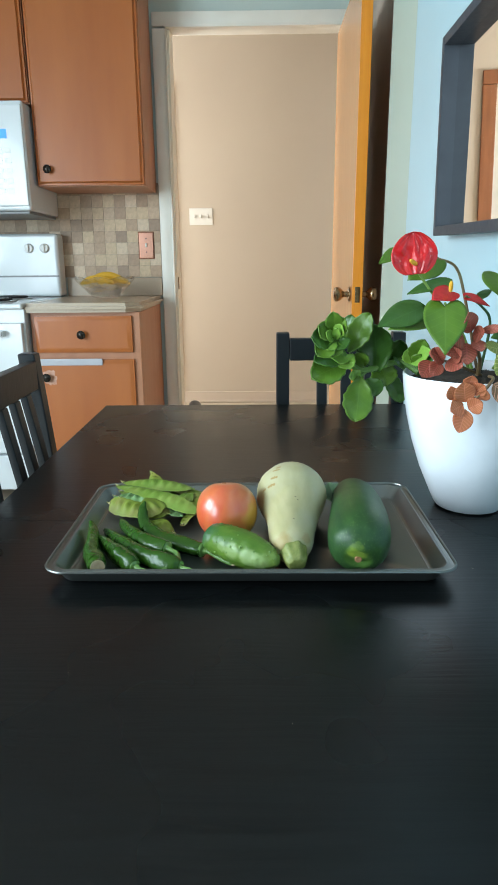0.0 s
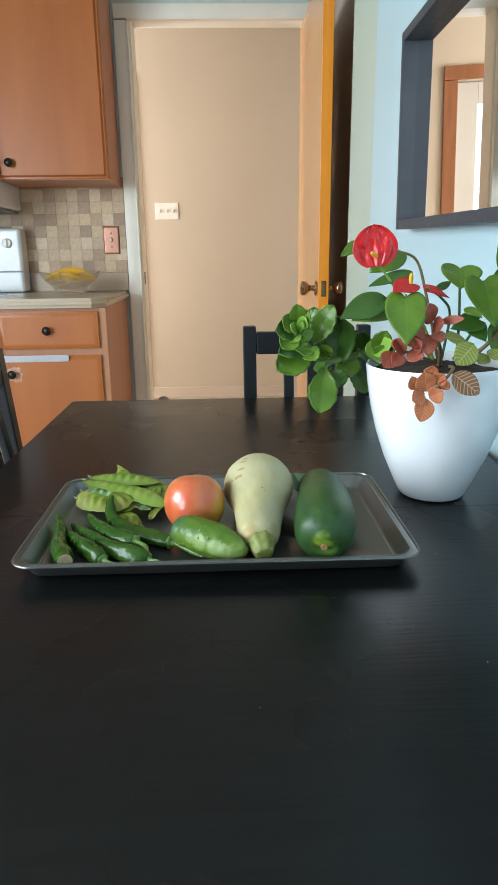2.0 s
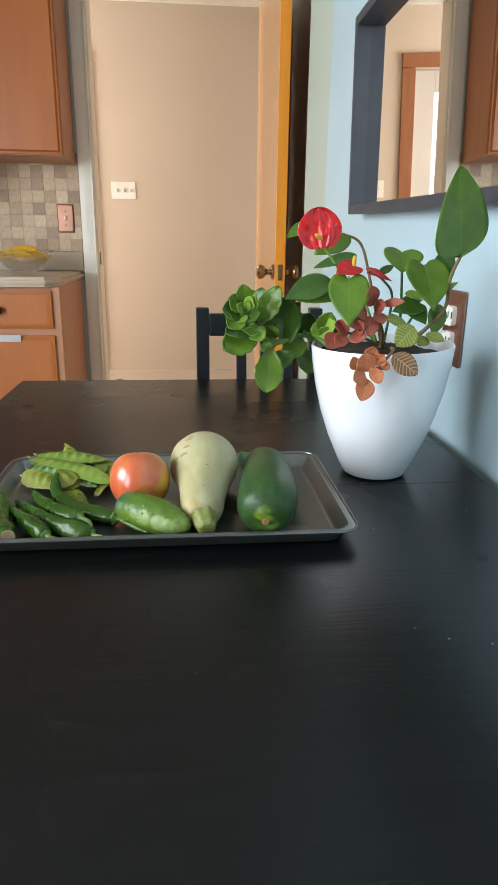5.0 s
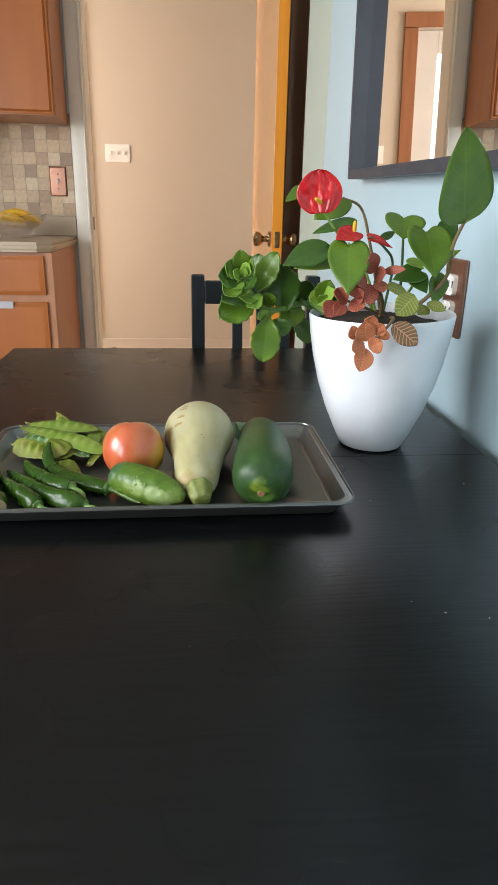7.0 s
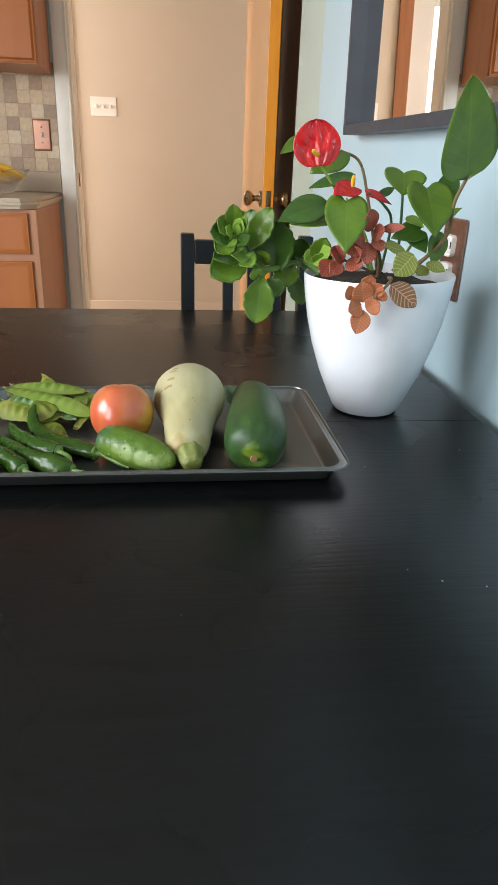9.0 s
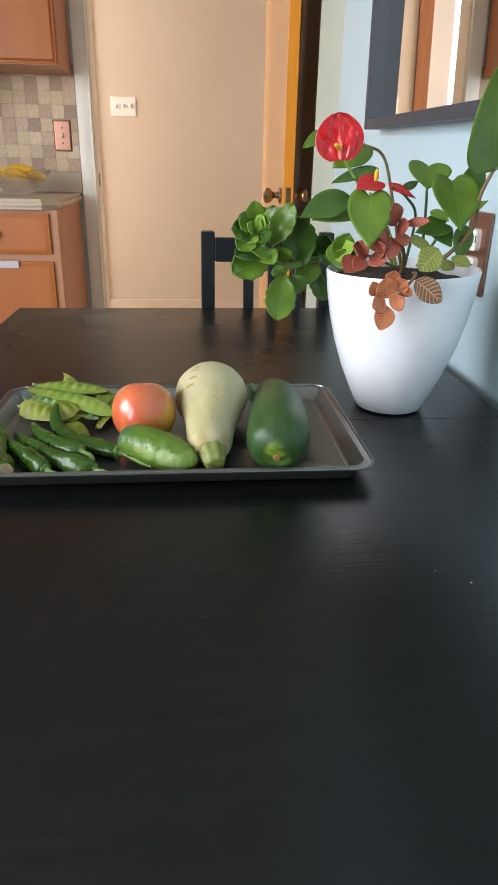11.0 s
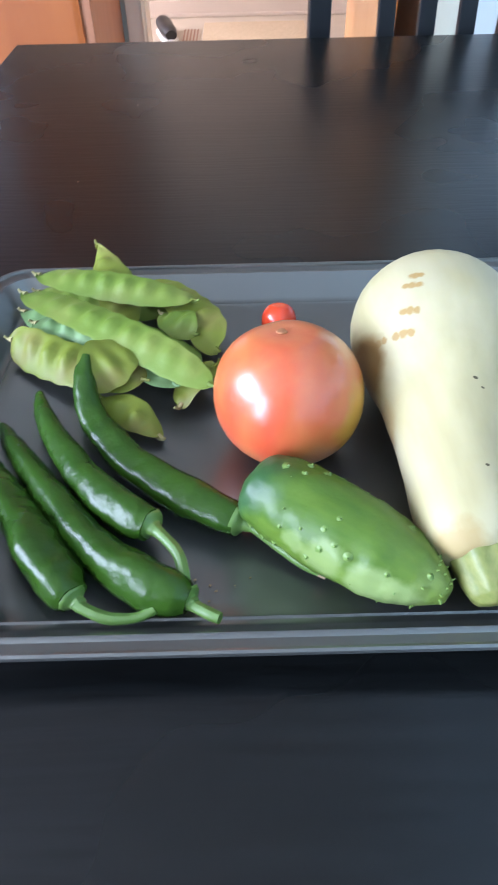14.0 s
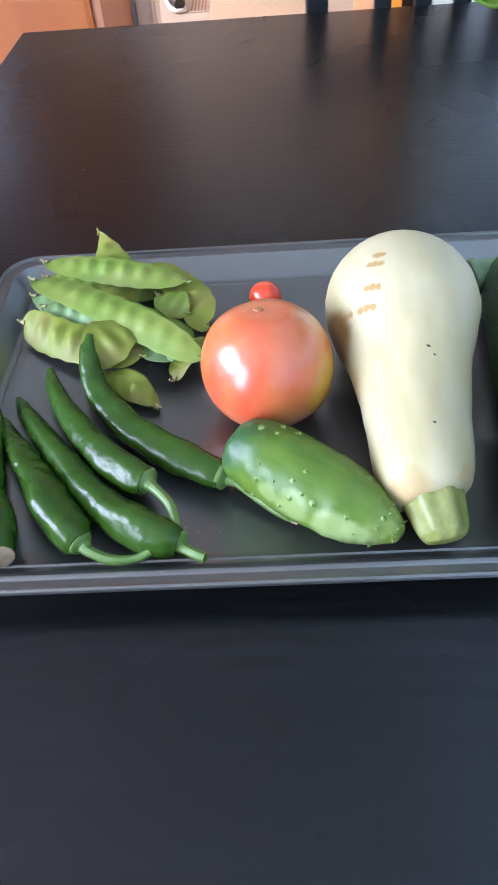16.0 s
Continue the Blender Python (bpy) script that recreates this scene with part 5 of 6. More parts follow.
def leaf(plant, name, kind, base, tip, width, material, facing, curl, fold):
    """One blade from base to tip whose face looks towards facing."""
    b0, t0 = Vector(base) + LIFT, Vector(tip) + LIFT
    size = (t0 - b0).length
    ahead = (t0 - b0).normalized()
    side = ahead.cross(Vector(facing)).normalized()
    out = side.cross(ahead).normalized()
    nu, nv = {"round": (40, 12), "disc": (30, 40)}.get(kind, (26, 12))
    seed = (base[0] * 91 + base[2] * 57) % 7
    bm = bmesh.new()
    uv = bm.loops.layers.uv.new("uv")
    grid = []
    if kind == "heart":
        # outline from tip to notch, in lengths along the blade and half-widths across it
        edge = smooth_path([(1.0, 0.0), (0.86, 0.27), (0.66, 0.66), (0.44, 0.94), (0.22, 1.0), (0.02, 0.88), (-0.10, 0.60), (-0.09, 0.30), (0.0, 0.07), (0.05, 0.0)], 22)
        loop = [tuple(p) for p in edge] + [(p[0], -p[1]) for p in edge[-2:0:-1]]
        rings = []
        for s in (0.0, 0.3, 0.6, 0.85, 1.0):
            ring = []
            for ex, ey in (loop if s else loop[:1]):
                u, v = 0.30 + (ex - 0.30) * s, ey * s
                lift = fold * width * abs(v) ** 1.5 * 0.5 - curl * size * (u - 0.35) ** 2 + 0.02 * width * math.sin(7 * u + 4 * v + 3 * seed) * abs(v)
                ring.append((bm.verts.new(b0 + ahead * (u * size) + side * (v * width / 2) + out * lift), u, 0.5 + v / 2))
            rings.append(ring)
        n = len(loop)
        for p, q in zip(rings, rings[1:]):
            for i in range(n):
                j = (i + 1) % n
                c = (p[0], q[i], q[j]) if len(p) == 1 else (p[i], q[i], q[j], p[j])
                f = bm.faces.new([x[0] for x in c])
                for lp, x in zip(f.loops, c):
                    lp[uv].uv = (x[1], x[2])
        nu = 0
    for i in range(nu + 1 if nu else 0):
        u = i / nu
        if kind == "oval":
            half = 0.58 * width * max(math.sin(math.pi * u ** 0.85), 0.0) ** 0.68
        elif kind == "round":
            half = 0.5 * width * max(math.sin(math.pi * u ** 1.25), 0.0) ** 0.62 if u < 1 else 0
            half = max(half, 0.10 * width * (1 - u))
        elif kind == "egg":
            half = 0.5 * width * max(math.sin(math.pi * u ** 0.62), 0.0) ** 0.7 * (1.04 - 0.16 * u)
        elif kind == "disc":
            half = 0.5 * width * max(math.sin(math.pi * (0.04 + 0.96 * u) ** 0.9), 0.0) ** 0.5
        else:
            half = 0.5 * width * max(math.sin(math.pi * u ** 0.72), 0.0) ** 0.8 * (1 - 0.12 * u)
        if kind == "round":
            half *= 0.94 + 0.11 * abs(math.sin(u * 15 + seed))
        row = []
        for j in range(nv + 1):
            v = 2 * j / nv - 1
            wave = (0.045 if kind == "round" else 0.02) * width * math.sin(9 * u + 3 * seed) * abs(v) * (1 if v > 0 else -1) + 0.03 * width * noise.noise(Vector((3 * u, 2 * v, seed)))
            lift = fold * width * abs(v) ** 1.5 * 0.5 - curl * size * (u - 0.35) ** 2 + wave + 0.10 * curl * size
            if kind == "disc":
                lift += 0.004 * width * math.sin(24 * v * (0.5 + 0.6 * u)) + 0.05 * width * noise.noise(Vector((3.5 * v, 3 * u, seed))) + 0.014 * width * noise.noise(Vector((9 * v, 4 * u, seed + 3)))
            row.append((bm.verts.new(b0 + ahead * (u * size) + side * (v * half) + out * lift), u, j / nv))
        grid.append(row)
    for i in range(nu):
        for j in range(nv):
            q = (grid[i][j], grid[i][j + 1], grid[i + 1][j + 1], grid[i + 1][j])
            f = bm.faces.new([p[0] for p in q])
            for lp, p in zip(f.loops, q):
                lp[uv].uv = (p[1], p[2])
    bmesh.ops.remove_doubles(bm, verts=bm.verts, dist=1e-6)
    ob = part(name, bm, material, plant)
    so = ob.modifiers.new("thickness", "SOLIDIFY")
    so.thickness, so.offset = 0.0013 if kind == "round" else 0.0006, 0
    return ob


def stem(plant, name, points, r, material):
    bm = bmesh.new()
    n = len(points)
    tube(bm, [(*(Vector(p) + LIFT), r * (1.25 - 0.4 * i / n)) for i, p in enumerate(points)], 8 * n, 8)
    return part(name, bm, material, plant)


anth = thing("anthurium", (0.418, 1.075, 0.895), "anthurium with glossy green leaves and red flowers in the pot", "plant")
fitt = thing("nerve_plant", (0.412, 1.05, 0.895), "red-veined nerve plant spilling over the pot rim", "plant")
kal = thing("kalanchoe", (0.36, 1.06, 0.895), "fleshy green kalanchoe leaning out of the pot", "plant")
stem(anth, "stem", [(0.404, 1.075, 0.905), (0.389, 1.07, 0.945), (0.353, 1.065, 0.987), (0.334, 1.058, 1.01)], 0.0014, STEM_LIGHT)
leaf(anth, "flower", "disc", (0.331, 1.05, 1.006), (0.327, 1.054, 1.047), 0.0465, RED, (-0.1,-1,0.1), -0.14, 0.05)
stem(anth, "stem", [(0.413, 1.085, 0.904), (0.393, 1.08, 0.978), (0.382, 1.085, 1.012), (0.361, 1.085, 1.022)], 0.0014, STEM_BROWN)
leaf(anth, "leaf", "heart", (0.361, 1.085, 1.023), (0.329, 1.075, 1.0), 0.0345, LEAF_MID, TO_CAMERA, 0.12, 0.1)
leaf(anth, "leaf", "ovate", (0.319, 1.075, 1.031), (0.297, 1.07, 1.017), 0.0141, LEAF_MID, TO_CAMERA, 0.12, 0.1)
leaf(anth, "leaf", "ovate", (0.376, 1.075, 0.999), (0.326, 1.06, 0.987), 0.0182, LEAF_DARK, (0.1, -0.6, 0.8), 0.12, 0.1)
leaf(anth, "flower", "heart", (0.369, 1.05, 0.989), (0.344, 1.03, 0.982), 0.0246, RED, (0.1, -0.6, 0.8), 0.05, 0.05)
leaf(anth, "flower", "heart", (0.384, 1.05, 0.983), (0.412, 1.055, 0.974), 0.0138, RED, (0.1, -0.6, 0.8), 0.1, 0.3)
stem(anth, "stem", [(0.414, 1.075, 0.905), (0.418, 1.07, 0.954), (0.404, 1.06, 0.973), (0.384, 1.05, 0.984)], 0.0013, STEM_DARK)
leaf(anth, "leaf", "ovate", (0.345, 1.06, 0.973), (0.292, 1.03, 0.956), 0.0336, LEAF_DARK, (-0.3,-0.9,0.5), 0.12, 0.1)
stem(anth, "stem", [(0.403, 1.08, 0.904), (0.376, 1.07, 0.952), (0.345, 1.06, 0.973)], 0.0013, STEM_LIGHT)
leaf(anth, "leaf", "ovate", (0.352, 1.06, 0.956), (0.303, 1.03, 0.954), 0.0184, LEAF_LIGHT, (-0.1,-0.8,0.8), 0.12, 0.1)
leaf(anth, "leaf", "heart", (0.359, 1.035, 0.977), (0.353, 1.0, 0.932), 0.043, LEAF_MID, (-0.15,-1,0.3), 0.16, 0.08)
stem(anth, "stem", [(0.403, 1.07, 0.906), (0.382, 1.06, 0.945), (0.359, 1.036, 0.978)], 0.0013, STEM_LIGHT)
leaf(anth, "leaf", "heart", (0.427, 1.075, 1.004), (0.424, 1.06, 0.982), 0.0446, LEAF_MID, (0,-1,0.45), 0.05, 0.22)
stem(anth, "stem", [(0.433, 1.08, 0.904), (0.432, 1.08, 0.952), (0.429, 1.078, 0.99)], 0.0014, STEM_DARK)
leaf(anth, "leaf", "heart", (0.448, 1.06, 0.991), (0.453, 1.03, 0.946), 0.0528, LEAF_MID, (0.15,-1,0.4), 0.12, 0.18)
stem(anth, "stem", [(0.429, 1.08, 0.904), (0.452, 1.085, 0.94), (0.451, 1.065, 0.99)], 0.0014, STEM_LIGHT)
leaf(anth, "leaf", "egg", (0.475, 1.03, 1.000), (0.453, 1.0, 1.084), 0.0680, LEAF_MID, (0.25,-1,0.1), 0.06, 0.06)
stem(anth, "stem", [(0.446, 1.07, 0.906), (0.475, 1.06, 0.942), (0.473, 1.045, 0.977), (0.476, 1.03, 1.002)], 0.0018, STEM_BROWN)
leaf(anth, "leaf", "ovate", (0.475, 1.09, 1.002), (0.492, 1.085, 0.977), 0.0263, LEAF_DARK, TO_CAMERA, 0.12, 0.1)
leaf(anth, "leaf", "ovate", (0.477, 1.07, 0.961), (0.488, 1.06, 0.972), 0.0124, LEAF_LIGHT, (0.1, -0.6, 0.8), 0.12, 0.1)
leaf(anth, "leaf", "heart", (0.438, 1.06, 0.946), (0.449, 1.04, 0.929), 0.0242, LEAF_DARK, (0.1,-1,0.5), 0.12, 0.1)
leaf(anth, "leaf", "heart", (0.446, 1.055, 0.95), (0.413, 1.05, 0.942), 0.0259, LEAF_DARK, (0,-0.8,0.7), 0.12, 0.1)
leaf(anth, "leaf", "ovate", (0.473, 1.07, 0.947), (0.465, 1.06, 0.914), 0.0255, LEAF_MID, (0.2,-1,0.3), 0.12, 0.1)
leaf(anth, "leaf", "ovate", (0.432, 1.065, 0.961), (0.446, 1.05, 0.953), 0.0163, LEAF_LIGHT, (0.1, -0.6, 0.8), 0.12, 0.1)
leaf(anth, "leaf", "ovate", (0.405, 1.08, 0.98), (0.424, 1.09, 0.989), 0.011, LEAF_DARK, (0.1, -0.6, 0.8), 0.12, 0.1)
stem(anth, "stem", [(0.439, 1.075, 0.905), (0.461, 1.07, 0.922), (0.473, 1.07, 0.945)], 0.0012, STEM_LIGHT)
leaf(fitt, "leaf", "oval", (0.385, 1.03, 0.95), (0.377, 1.015, 0.97), 0.017, FITT_RED, (0,-1,0.5), 0.1, 0.1)
leaf(fitt, "leaf", "oval", (0.388, 1.03, 0.945), (0.394, 1.015, 0.952), 0.0155, FITT_RED, (0,-1,0.5), 0.1, 0.1)
leaf(fitt, "leaf", "oval", (0.382, 1.03, 0.938), (0.379, 1.015, 0.919), 0.0178, FITT_RED, (0,-1,0.5), 0.1, 0.1)
leaf(fitt, "leaf", "oval", (0.379, 1.03, 0.941), (0.361, 1.015, 0.946), 0.0178, FITT_RED, (0,-1,0.5), 0.1, 0.1)
leaf(fitt, "leaf", "oval", (0.375, 1.03, 0.933), (0.357, 1.015, 0.93), 0.0163, FITT_RED, (0,-1,0.5), 0.1, 0.1)
leaf(fitt, "leaf", "oval", (0.363, 1.03, 0.919), (0.375, 1.015, 0.916), 0.0163, FITT_RED, (0,-1,0.5), 0.1, 0.1)
leaf(fitt, "leaf", "oval", (0.35, 1.03, 0.922), (0.354, 1.015, 0.936), 0.0147, FITT_RED, (0,-1,0.5), 0.1, 0.1)
leaf(fitt, "leaf", "oval", (0.348, 1.03, 0.919), (0.335, 1.015, 0.907), 0.0178, FITT_RED, (0,-1,0.5), 0.1, 0.1)
leaf(fitt, "leaf", "oval", (0.36, 1.03, 0.922), (0.342, 1.015, 0.932), 0.0155, FITT_RED, (0,-1,0.5), 0.1, 0.1)
leaf(fitt, "leaf", "oval", (0.396, 1.03, 0.951), (0.414, 1.015, 0.955), 0.0085, FITT_RED, (0,-1,0.5), 0.1, 0.1)
leaf(fitt, "leaf", "oval", (0.375, 1.03, 0.934), (0.366, 1.015, 0.927), 0.0139, FITT_RED, (0,-1,0.5), 0.1, 0.1)
leaf(fitt, "leaf", "oval", (0.356, 1.03, 0.919), (0.345, 1.015, 0.908), 0.0139, FITT_RED, (0,-1,0.5), 0.1, 0.1)
leaf(fitt, "leaf", "oval", (0.368, 1.03, 0.923), (0.373, 1.015, 0.932), 0.0147, FITT_RED, (0,-1,0.5), 0.1, 0.1)
leaf(fitt, "leaf", "oval", (0.391, 1.03, 0.941), (0.393, 1.015, 0.932), 0.0132, FITT_RED, (0,-1,0.5), 0.1, 0.1)
leaf(fitt, "leaf", "oval", (0.37, 0.983, 0.888), (0.365, 0.976, 0.908), 0.0188, FITT_ORANGE, (-0.05,-1,0.15), 0.15, 0.1)
leaf(fitt, "leaf", "oval", (0.371, 0.983, 0.88), (0.364, 0.976, 0.859), 0.0174, FITT_ORANGE, (-0.05,-1,0.15), 0.15, 0.1)
leaf(fitt, "leaf", "oval", (0.374, 0.983, 0.881), (0.384, 0.976, 0.889), 0.0159, FITT_ORANGE, (-0.05,-1,0.15), 0.15, 0.1)
leaf(fitt, "leaf", "oval", (0.368, 0.983, 0.885), (0.355, 0.976, 0.88), 0.0166, FITT_ORANGE, (-0.05,-1,0.15), 0.15, 0.1)
leaf(fitt, "leaf", "oval", (0.359, 0.983, 0.89), (0.353, 0.976, 0.904), 0.0109, FITT_ORANGE, (-0.05,-1,0.15), 0.15, 0.1)
leaf(fitt, "leaf", "oval", (0.378, 0.983, 0.897), (0.385, 0.976, 0.905), 0.0145, FITT_ORANGE, (-0.05,-1,0.15), 0.15, 0.1)
leaf(fitt, "leaf", "oval", (0.384, 0.983, 0.89), (0.387, 0.976, 0.9), 0.0123, FITT_ORANGE, (-0.05,-1,0.15), 0.15, 0.1)
leaf(fitt, "leaf", "oval", (0.372, 0.983, 0.904), (0.373, 0.976, 0.914), 0.0123, FITT_ORANGE, (-0.05,-1,0.15), 0.15, 0.1)
leaf(fitt, "leaf", "oval", (0.396, 0.985, 0.904), (0.42, 0.975, 0.886), 0.021, FITT_DARK, (0.1,-1,0.4), 0.15, 0.1)
leaf(fitt, "leaf", "oval", (0.428, 1.02, 0.928), (0.406, 1.005, 0.91), 0.0221, FITT_GREEN, (0,-1,0.5), 0.1, 0.1)
leaf(fitt, "leaf", "oval", (0.422, 1.03, 0.93), (0.397, 1.02, 0.937), 0.0171, FITT_GREEN, (0.1, -0.6, 0.8), 0.1, 0.1)
leaf(fitt, "leaf", "oval", (0.446, 1.03, 0.919), (0.463, 1.02, 0.913), 0.0155, FITT_GREEN, (0.1, -0.6, 0.8), 0.1, 0.1)
leaf(fitt, "leaf", "oval", (0.447, 1.03, 0.915), (0.434, 1.02, 0.909), 0.0132, FITT_GREEN, (0.1, -0.6, 0.8), 0.1, 0.1)
stem(fitt, "stem", [(0.406, 1.06, 0.899), (0.4, 1.04, 0.921), (0.388, 1.03, 0.941)], 0.002, STEM_BROWN)
stem(fitt, "stem", [(0.415, 1.05, 0.901), (0.401, 1.0, 0.907), (0.387, 0.982, 0.899), (0.374, 0.984, 0.886)], 0.0014, STEM_BROWN)
stem(fitt, "stem", [(0.41, 1.06, 0.901), (0.371, 1.04, 0.917), (0.353, 1.03, 0.922)], 0.0012, STEM_BROWN)
stem(kal, "stem", [(0.3536, 1.0983, 0.8973), (0.3349, 1.1222, 0.9064), (0.2884, 1.1050, 0.8997), (0.2660, 1.0950, 0.9210), (0.2559, 1.0850, 0.9424)], 0.0032, STEM_GREEN)
stem(kal, "stem", [(0.3152, 1.1200, 0.9045), (0.2907, 1.1050, 0.8963), (0.2875, 1.0950, 0.8848)], 0.0026, STEM_GREEN)
leaf(kal, "leaf", "round", (0.2559, 1.0850, 0.9424), (0.2515, 1.0730, 0.9672), 0.0193, LEAF_MID, (-0.2,-1,0.6), 0.15, 0.2)
leaf(kal, "leaf", "round", (0.2570, 1.0850, 0.9424), (0.2640, 1.0730, 0.9604), 0.0185, LEAF_MID, (-0.2,-1,0.6), 0.15, 0.2)
leaf(kal, "leaf", "round", (0.2536, 1.0850, 0.9401), (0.2356, 1.0730, 0.9525), 0.0219, LEAF_MID, (-0.2,-1,0.6), 0.15, 0.2)
leaf(kal, "leaf", "round", (0.2525, 1.0850, 0.9344), (0.2288, 1.0730, 0.9411), 0.0261, LEAF_DARK, (-0.2,-1,0.6), 0.15, 0.2)
leaf(kal, "leaf", "round", (0.2548, 1.0850, 0.9344), (0.2356, 1.0730, 0.9206), 0.0244, LEAF_MID, (-0.2,-1,0.6), 0.15, 0.2)
leaf(kal, "leaf", "round", (0.2570, 1.0850, 0.9344), (0.2526, 1.0730, 0.9195), 0.0210, LEAF_MID, (-0.2,-1,0.6), 0.15, 0.2)
leaf(kal, "leaf", "round", (0.2582, 1.0850, 0.9401), (0.2606, 1.0730, 0.9536), 0.0143, LEAF_LIGHT, (-0.2,-1,0.6), 0.15, 0.2)
leaf(kal, "leaf", "round", (0.2536, 1.0850, 0.9367), (0.2447, 1.0730, 0.9456), 0.0126, LEAF_LIGHT, (-0.2,-1,0.6), 0.15, 0.2)
leaf(kal, "leaf", "round", (0.2559, 1.0850, 0.9344), (0.2458, 1.0730, 0.9274), 0.0134, LEAF_LIGHT, (-0.2,-1,0.6), 0.15, 0.2)
leaf(kal, "leaf", "round", (0.2593, 1.0850, 0.9344), (0.2674, 1.0730, 0.9297), 0.0185, LEAF_DARK, (-0.2,-1,0.6), 0.15, 0.2)
leaf(kal, "leaf", "round", (0.2570, 1.0850, 0.9378), (0.2560, 1.0730, 0.9502), 0.0101, LEAF_LIGHT, (-0.2,-1,0.6), 0.15, 0.2)
leaf(kal, "leaf", "round", (0.2728, 1.0950, 0.9210), (0.2922, 1.0850, 0.9650), 0.0282, LEAF_MID, (-0.6,-1,0.1), 0.14, 0.16)
leaf(kal, "leaf", "round", (0.2703, 1.1050, 0.9245), (0.2749, 1.1050, 0.9618), 0.0244, LEAF_DARK, (-0.5,-0.8,0.25), 0.14, 0.16)
leaf(kal, "leaf", "round", (0.2838, 1.1100, 0.9201), (0.2837, 1.1150, 0.9585), 0.0220, LEAF_DARK, (0.5,-0.8,0.2), 0.14, 0.16)
leaf(kal, "leaf", "round", (0.3085, 1.1150, 0.8965), (0.2999, 1.0950, 0.9515), 0.0383, LEAF_DARK, (-0.1,-1,0.3), 0.14, 0.16)
leaf(kal, "leaf", "round", (0.2918, 1.1050, 0.9042), (0.2818, 1.0950, 0.9210), 0.0225, LEAF_MID, (-0.5,-0.8,0.25), 0.14, 0.16)
leaf(kal, "leaf", "round", (0.2705, 1.0950, 0.9097), (0.2299, 1.0700, 0.8967), 0.0355, LEAF_MID, (-0.1,-1,0.8), 0.14, 0.16)
leaf(kal, "leaf", "round", (0.2638, 1.0900, 0.9118), (0.2322, 1.0750, 0.9161), 0.0245, LEAF_DARK, (0.1, -0.6, 0.8), 0.14, 0.16)
leaf(kal, "leaf", "round", (0.2739, 1.0950, 0.9131), (0.2514, 1.0850, 0.9174), 0.0196, LEAF_LIGHT, (0.1, -0.6, 0.8), 0.14, 0.16)
leaf(kal, "leaf", "round", (0.3129, 1.1250, 0.9057), (0.3210, 1.1150, 0.8796), 0.0320, LEAF_MID, (0.1,-1,0.2), 0.14, 0.16)
leaf(kal, "leaf", "round", (0.2863, 1.0950, 0.8938), (0.2788, 1.0700, 0.8478), 0.0338, LEAF_MID, (0,-1,0.25), 0.14, 0.16)
leaf(kal, "leaf", "round", (0.2829, 1.0950, 0.8893), (0.2773, 1.0950, 0.9006), 0.0189, LEAF_LIGHT, (0.1, -0.6, 0.8), 0.14, 0.16)
leaf(kal, "leaf", "round", (0.2953, 1.1000, 0.8905), (0.3057, 1.0900, 0.8733), 0.0258, LEAF_DARK, (0.1,-1,0.3), 0.14, 0.16)
leaf(kal, "leaf", "round", (0.3230, 1.1250, 0.9034), (0.3366, 1.1194, 0.9310), 0.0312, LEAF_DARK, (0.5,-0.8,0.2), 0.14, 0.16)
leaf(kal, "leaf", "round", (0.3217, 1.1300, 0.9046), (0.3250, 1.1350, 0.9261), 0.0271, LEAF_DARK, (-0.5,-0.8,0.25), 0.14, 0.16)
leaf(kal, "leaf", "round", (0.3228, 1.1350, 0.8912), (0.3390, 1.1152, 0.8603), 0.0286, LEAF_DARK, (0.5,-0.8,0.2), 0.14, 0.16)
leaf(kal, "leaf", "round", (0.2784, 1.0950, 0.9176), (0.2616, 1.0850, 0.9061), 0.0213, LEAF_LIGHT, (0.1, -0.6, 0.8), 0.14, 0.16)
leaf(kal, "leaf", "round", (0.3316, 1.1279, 0.9134), (0.3391, 1.1102, 0.8996), 0.0222, LEAF_DARK, (0.5,-0.8,0.2), 0.14, 0.16)
leaf(kal, "leaf", "round", (0.3448, 1.0953, 0.9096), (0.3510, 1.0739, 0.9366), 0.0237, LEAF_MID, (0,-1,0.5), 0.1, 0.15)
leaf(kal, "leaf", "round", (0.3432, 1.0981, 0.9093), (0.3554, 1.0654, 0.9259), 0.0211, LEAF_LIGHT, (0,-1,0.5), 0.1, 0.15)
leaf(kal, "leaf", "round", (0.3448, 1.0953, 0.9075), (0.3378, 1.0980, 0.9232), 0.0189, LEAF_LIGHT, (0,-1,0.5), 0.1, 0.15)
leaf(kal, "leaf", "round", (0.3463, 1.0924, 0.9079), (0.3488, 1.0782, 0.9201), 0.0153, LEAF_MID, (0,-1,0.5), 0.1, 0.15)
leaf(kal, "leaf", "round", (0.3479, 1.0896, 0.9072), (0.3568, 1.0626, 0.9147), 0.0168, LEAF_DARK, (0,-1,0.5), 0.1, 0.15)


def spadix(a, b_, r):
    bm = bmesh.new()
    a, b_ = Vector(a) + LIFT, Vector(b_) + LIFT
    tube(bm, [(*a, r * 0.8), (*a.lerp(b_, 0.3), r), (*a.lerp(b_, 0.8), r * 0.85), (*b_, r * 0.3)], 14, 10)
    part("spadix", bm, SPADIX, anth, "yellow spadix")


spadix((0.331, 1.050, 1.016), (0.323, 1.042, 1.020), 0.0024)
spadix((0.366, 1.044, 0.9895), (0.3645, 1.038, 0.9995), 0.0022)

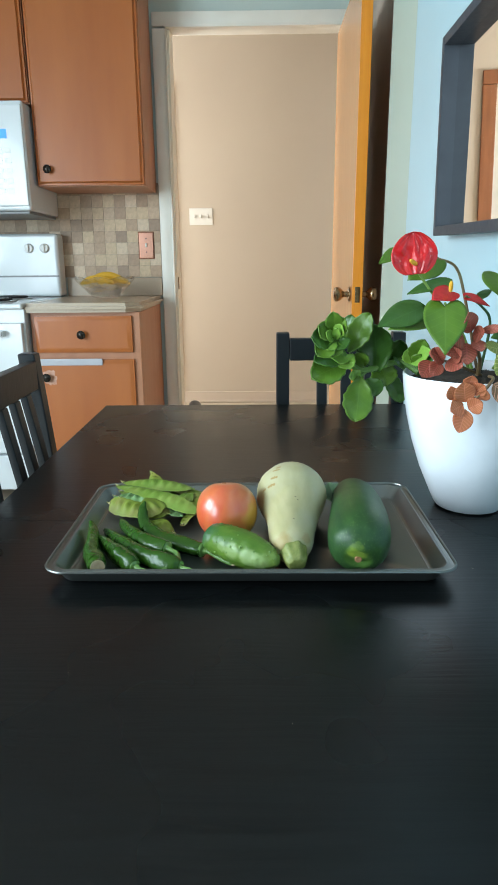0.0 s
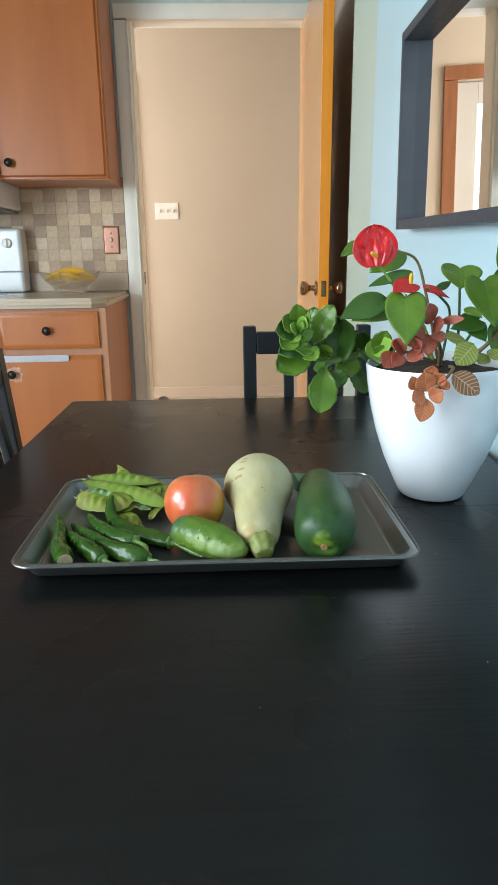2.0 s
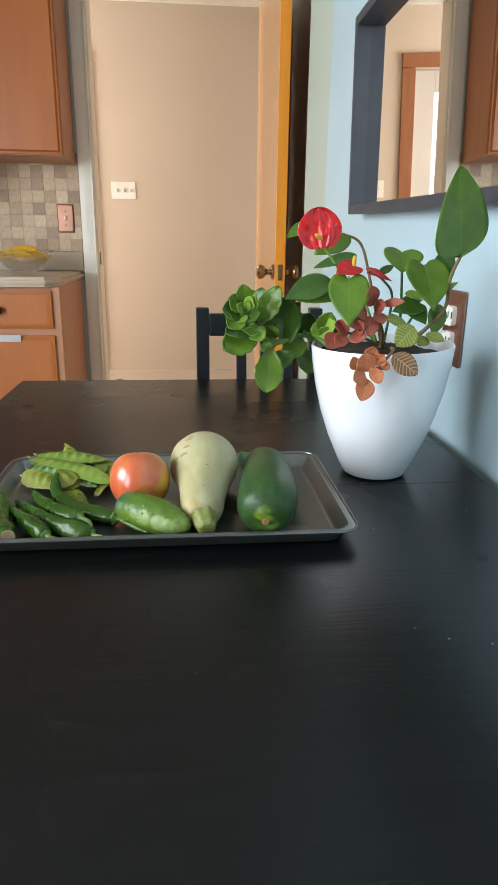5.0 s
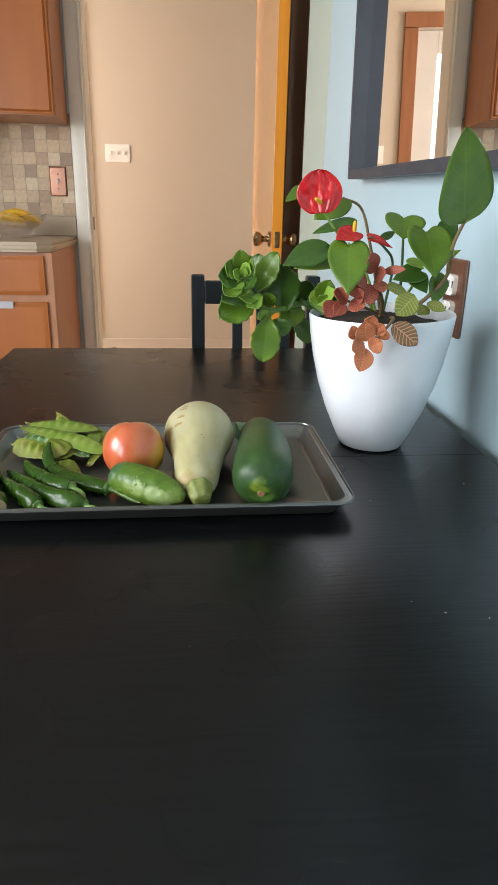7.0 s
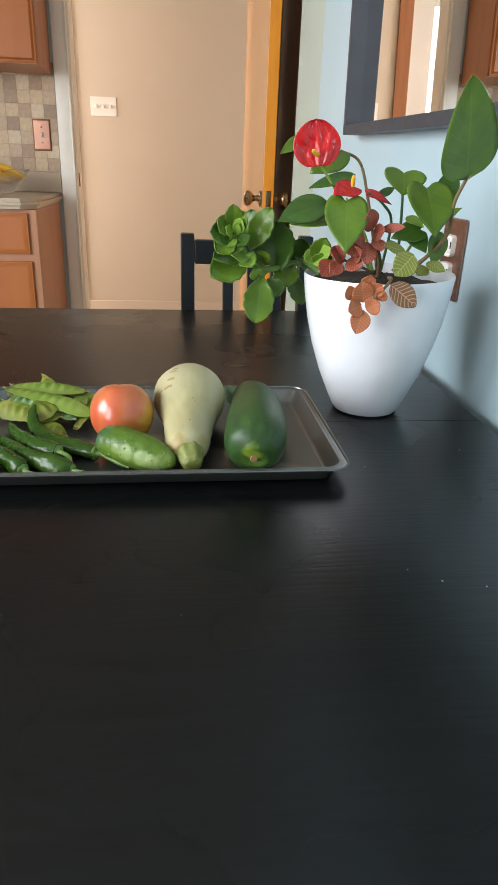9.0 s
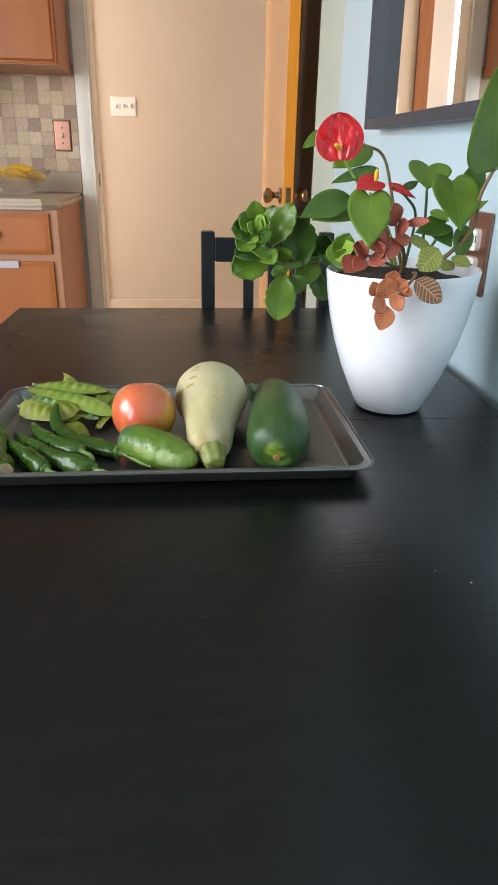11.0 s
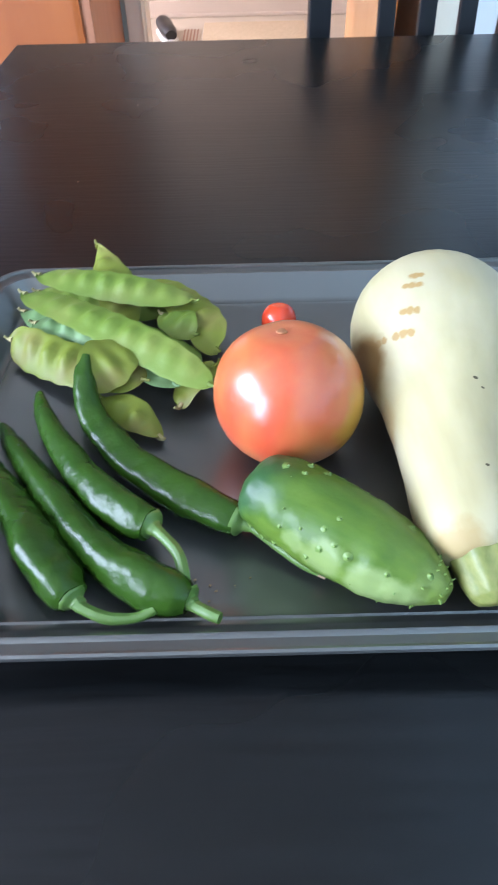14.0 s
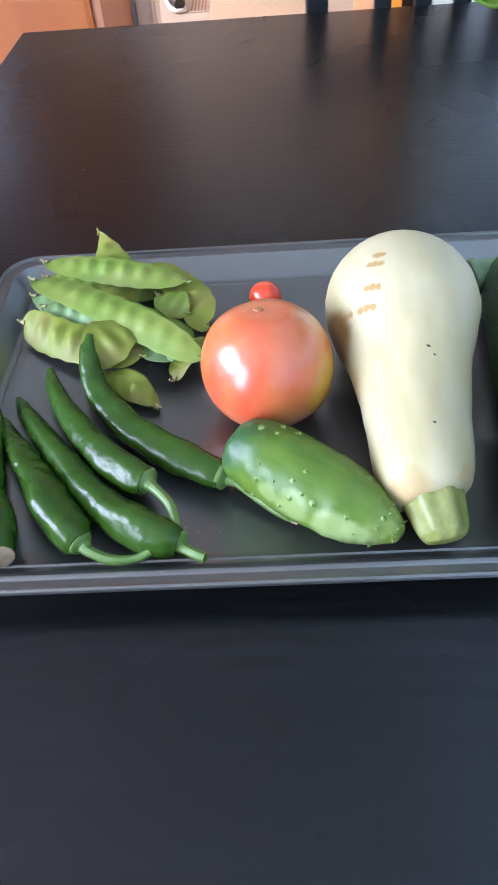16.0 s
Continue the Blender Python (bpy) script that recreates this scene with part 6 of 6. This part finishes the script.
# ---- small things ----
# shoe and floor register in the hall
sh = thing("shoe", (-0.24, 4.78, 0.0), "black shoe with a white sole on the hall floor", "shoe")
k = bmesh.new()
tube(k, [(-0.300, 4.93, 0.052, 0.030), (-0.285, 4.88, 0.055, 0.042), (-0.265, 4.80, 0.050, 0.043), (-0.245, 4.73, 0.044, 0.042), (-0.230, 4.68, 0.038, 0.030)], 20, 16, squash=0.8)
part("upper", k, BLACKPL, sh)
k = bmesh.new()
tube(k, [(-0.302, 4.94, 0.011, 0.030), (-0.285, 4.88, 0.011, 0.044), (-0.262, 4.79, 0.011, 0.046), (-0.240, 4.71, 0.011, 0.047), (-0.224, 4.66, 0.011, 0.030)], 16, 16, squash=0.22)
part("sole", k, PLASTIC, sh, "white rubber sole")
rg = thing("floor_register", (-0.13, 4.85, 0.0), "tan slatted heating register in the hall floor", "vent")
part("frame", bx(-0.185, -0.085, 4.66, 4.96, 0.0005, 0.004, 0.001), FLOOR, rg)
for i in range(5):
    part("slot", bx(-0.176 + i * 0.018, -0.168 + i * 0.018, 4.68, 4.94, 0.0042, 0.006), WALNUT, rg)
setting("hall_mat", bx(-0.07, 0.50, 4.45, 5.08, 0.0005, 0.006, 0.002), paint("tan_mat", (0.55, 0.42, 0.27), 0.9, (0.46, 0.35, 0.22), 60, bump=0.4), "tan mat on the hall floor", "floor mat")

# dark bag on the chair seat
bg_ = thing("handbag", (0.42, 1.52, 0.456), "black leather bag standing on the chair", "bag")
k = bmesh.new()
box(k, 0.385, 0.472, 1.55, 1.64, 0.4565, 0.69, 0.02, 4)
part("body", k, BLACKPL, bg_)
k = bmesh.new()
tube(k, [(0.395, 1.60, 0.685, 0.004), (0.402, 1.605, 0.715, 0.004), (0.43, 1.61, 0.728, 0.004), (0.455, 1.605, 0.715, 0.004), (0.463, 1.60, 0.685, 0.004)], 24, 8)
part("handle", k, FRAME_BLACK, bg_)

# lint on the table and crumbs on the tray
rnd = random.Random(21)
k = bmesh.new()
for i in range(26):
    x, y = rnd.uniform(-0.1, 0.5), rnd.uniform(0.50, 1.60)
    if TX0 - 0.01 < x < TX1 + 0.01 and TY0 - 0.01 < y < TY1 + 0.01:
        continue
    s = rnd.uniform(0.00015, 0.0004)
    box(k, x - s, x + s * rnd.uniform(1, 2.5), y - s, y + s, 0.7501, 0.7501 + s, turn=Matrix.Rotation(rnd.uniform(0, 3), 4, "Z"))
tagged(part("lint", k, GROUT, None, "tiny white specks of lint on the table"), category="lint", kind="stuff")
k = bmesh.new()
for i in range(9):
    x, y, s = rnd.gauss(0.114, 0.006), rnd.gauss(0.903, 0.003), rnd.uniform(0.0002, 0.0006)
    box(k, x - s, x + s, y - s * 0.7, y + s, TF, TF + s, 0.0002, 1, turn=Matrix.Rotation(rnd.uniform(0, 3), 4, "Z"))
tagged(part("crumbs", k, DRY, None, "small dry crumbs on the tray"), category="crumbs", kind="stuff")

# ---- backsplash tiles ----
bs = setting("backsplash", bx(-1.56, -0.305, KW - 0.006, KW - 0.001, 0.966, 1.40), GROUT, "backsplash of mixed tan and brown square stone tiles", "backsplash", False)
BASE[bs.name] = Vector((0, 0, 0))
tile = bmesh.new()
box(tile, -0.02695, 0.02695, -0.0012, 0.0012, -0.02695, 0.02695, 0.0006, 1)
tile_mesh = bpy.data.meshes.new("tile")
tile.to_mesh(tile_mesh)
tile.free()
tile_mesh.materials.append(TILE)
PITCH = 0.0545
for r in range(8):
    for c in range(22):
        x, z = -0.333 - c * PITCH, 0.995 + r * PITCH
        if x < -0.81 and not 1.10 < z < 1.30:
            continue
        t_ = new("tile", tile_mesh)
        t_.parent = bs
        t_.location = (x, KW - 0.0065, z)
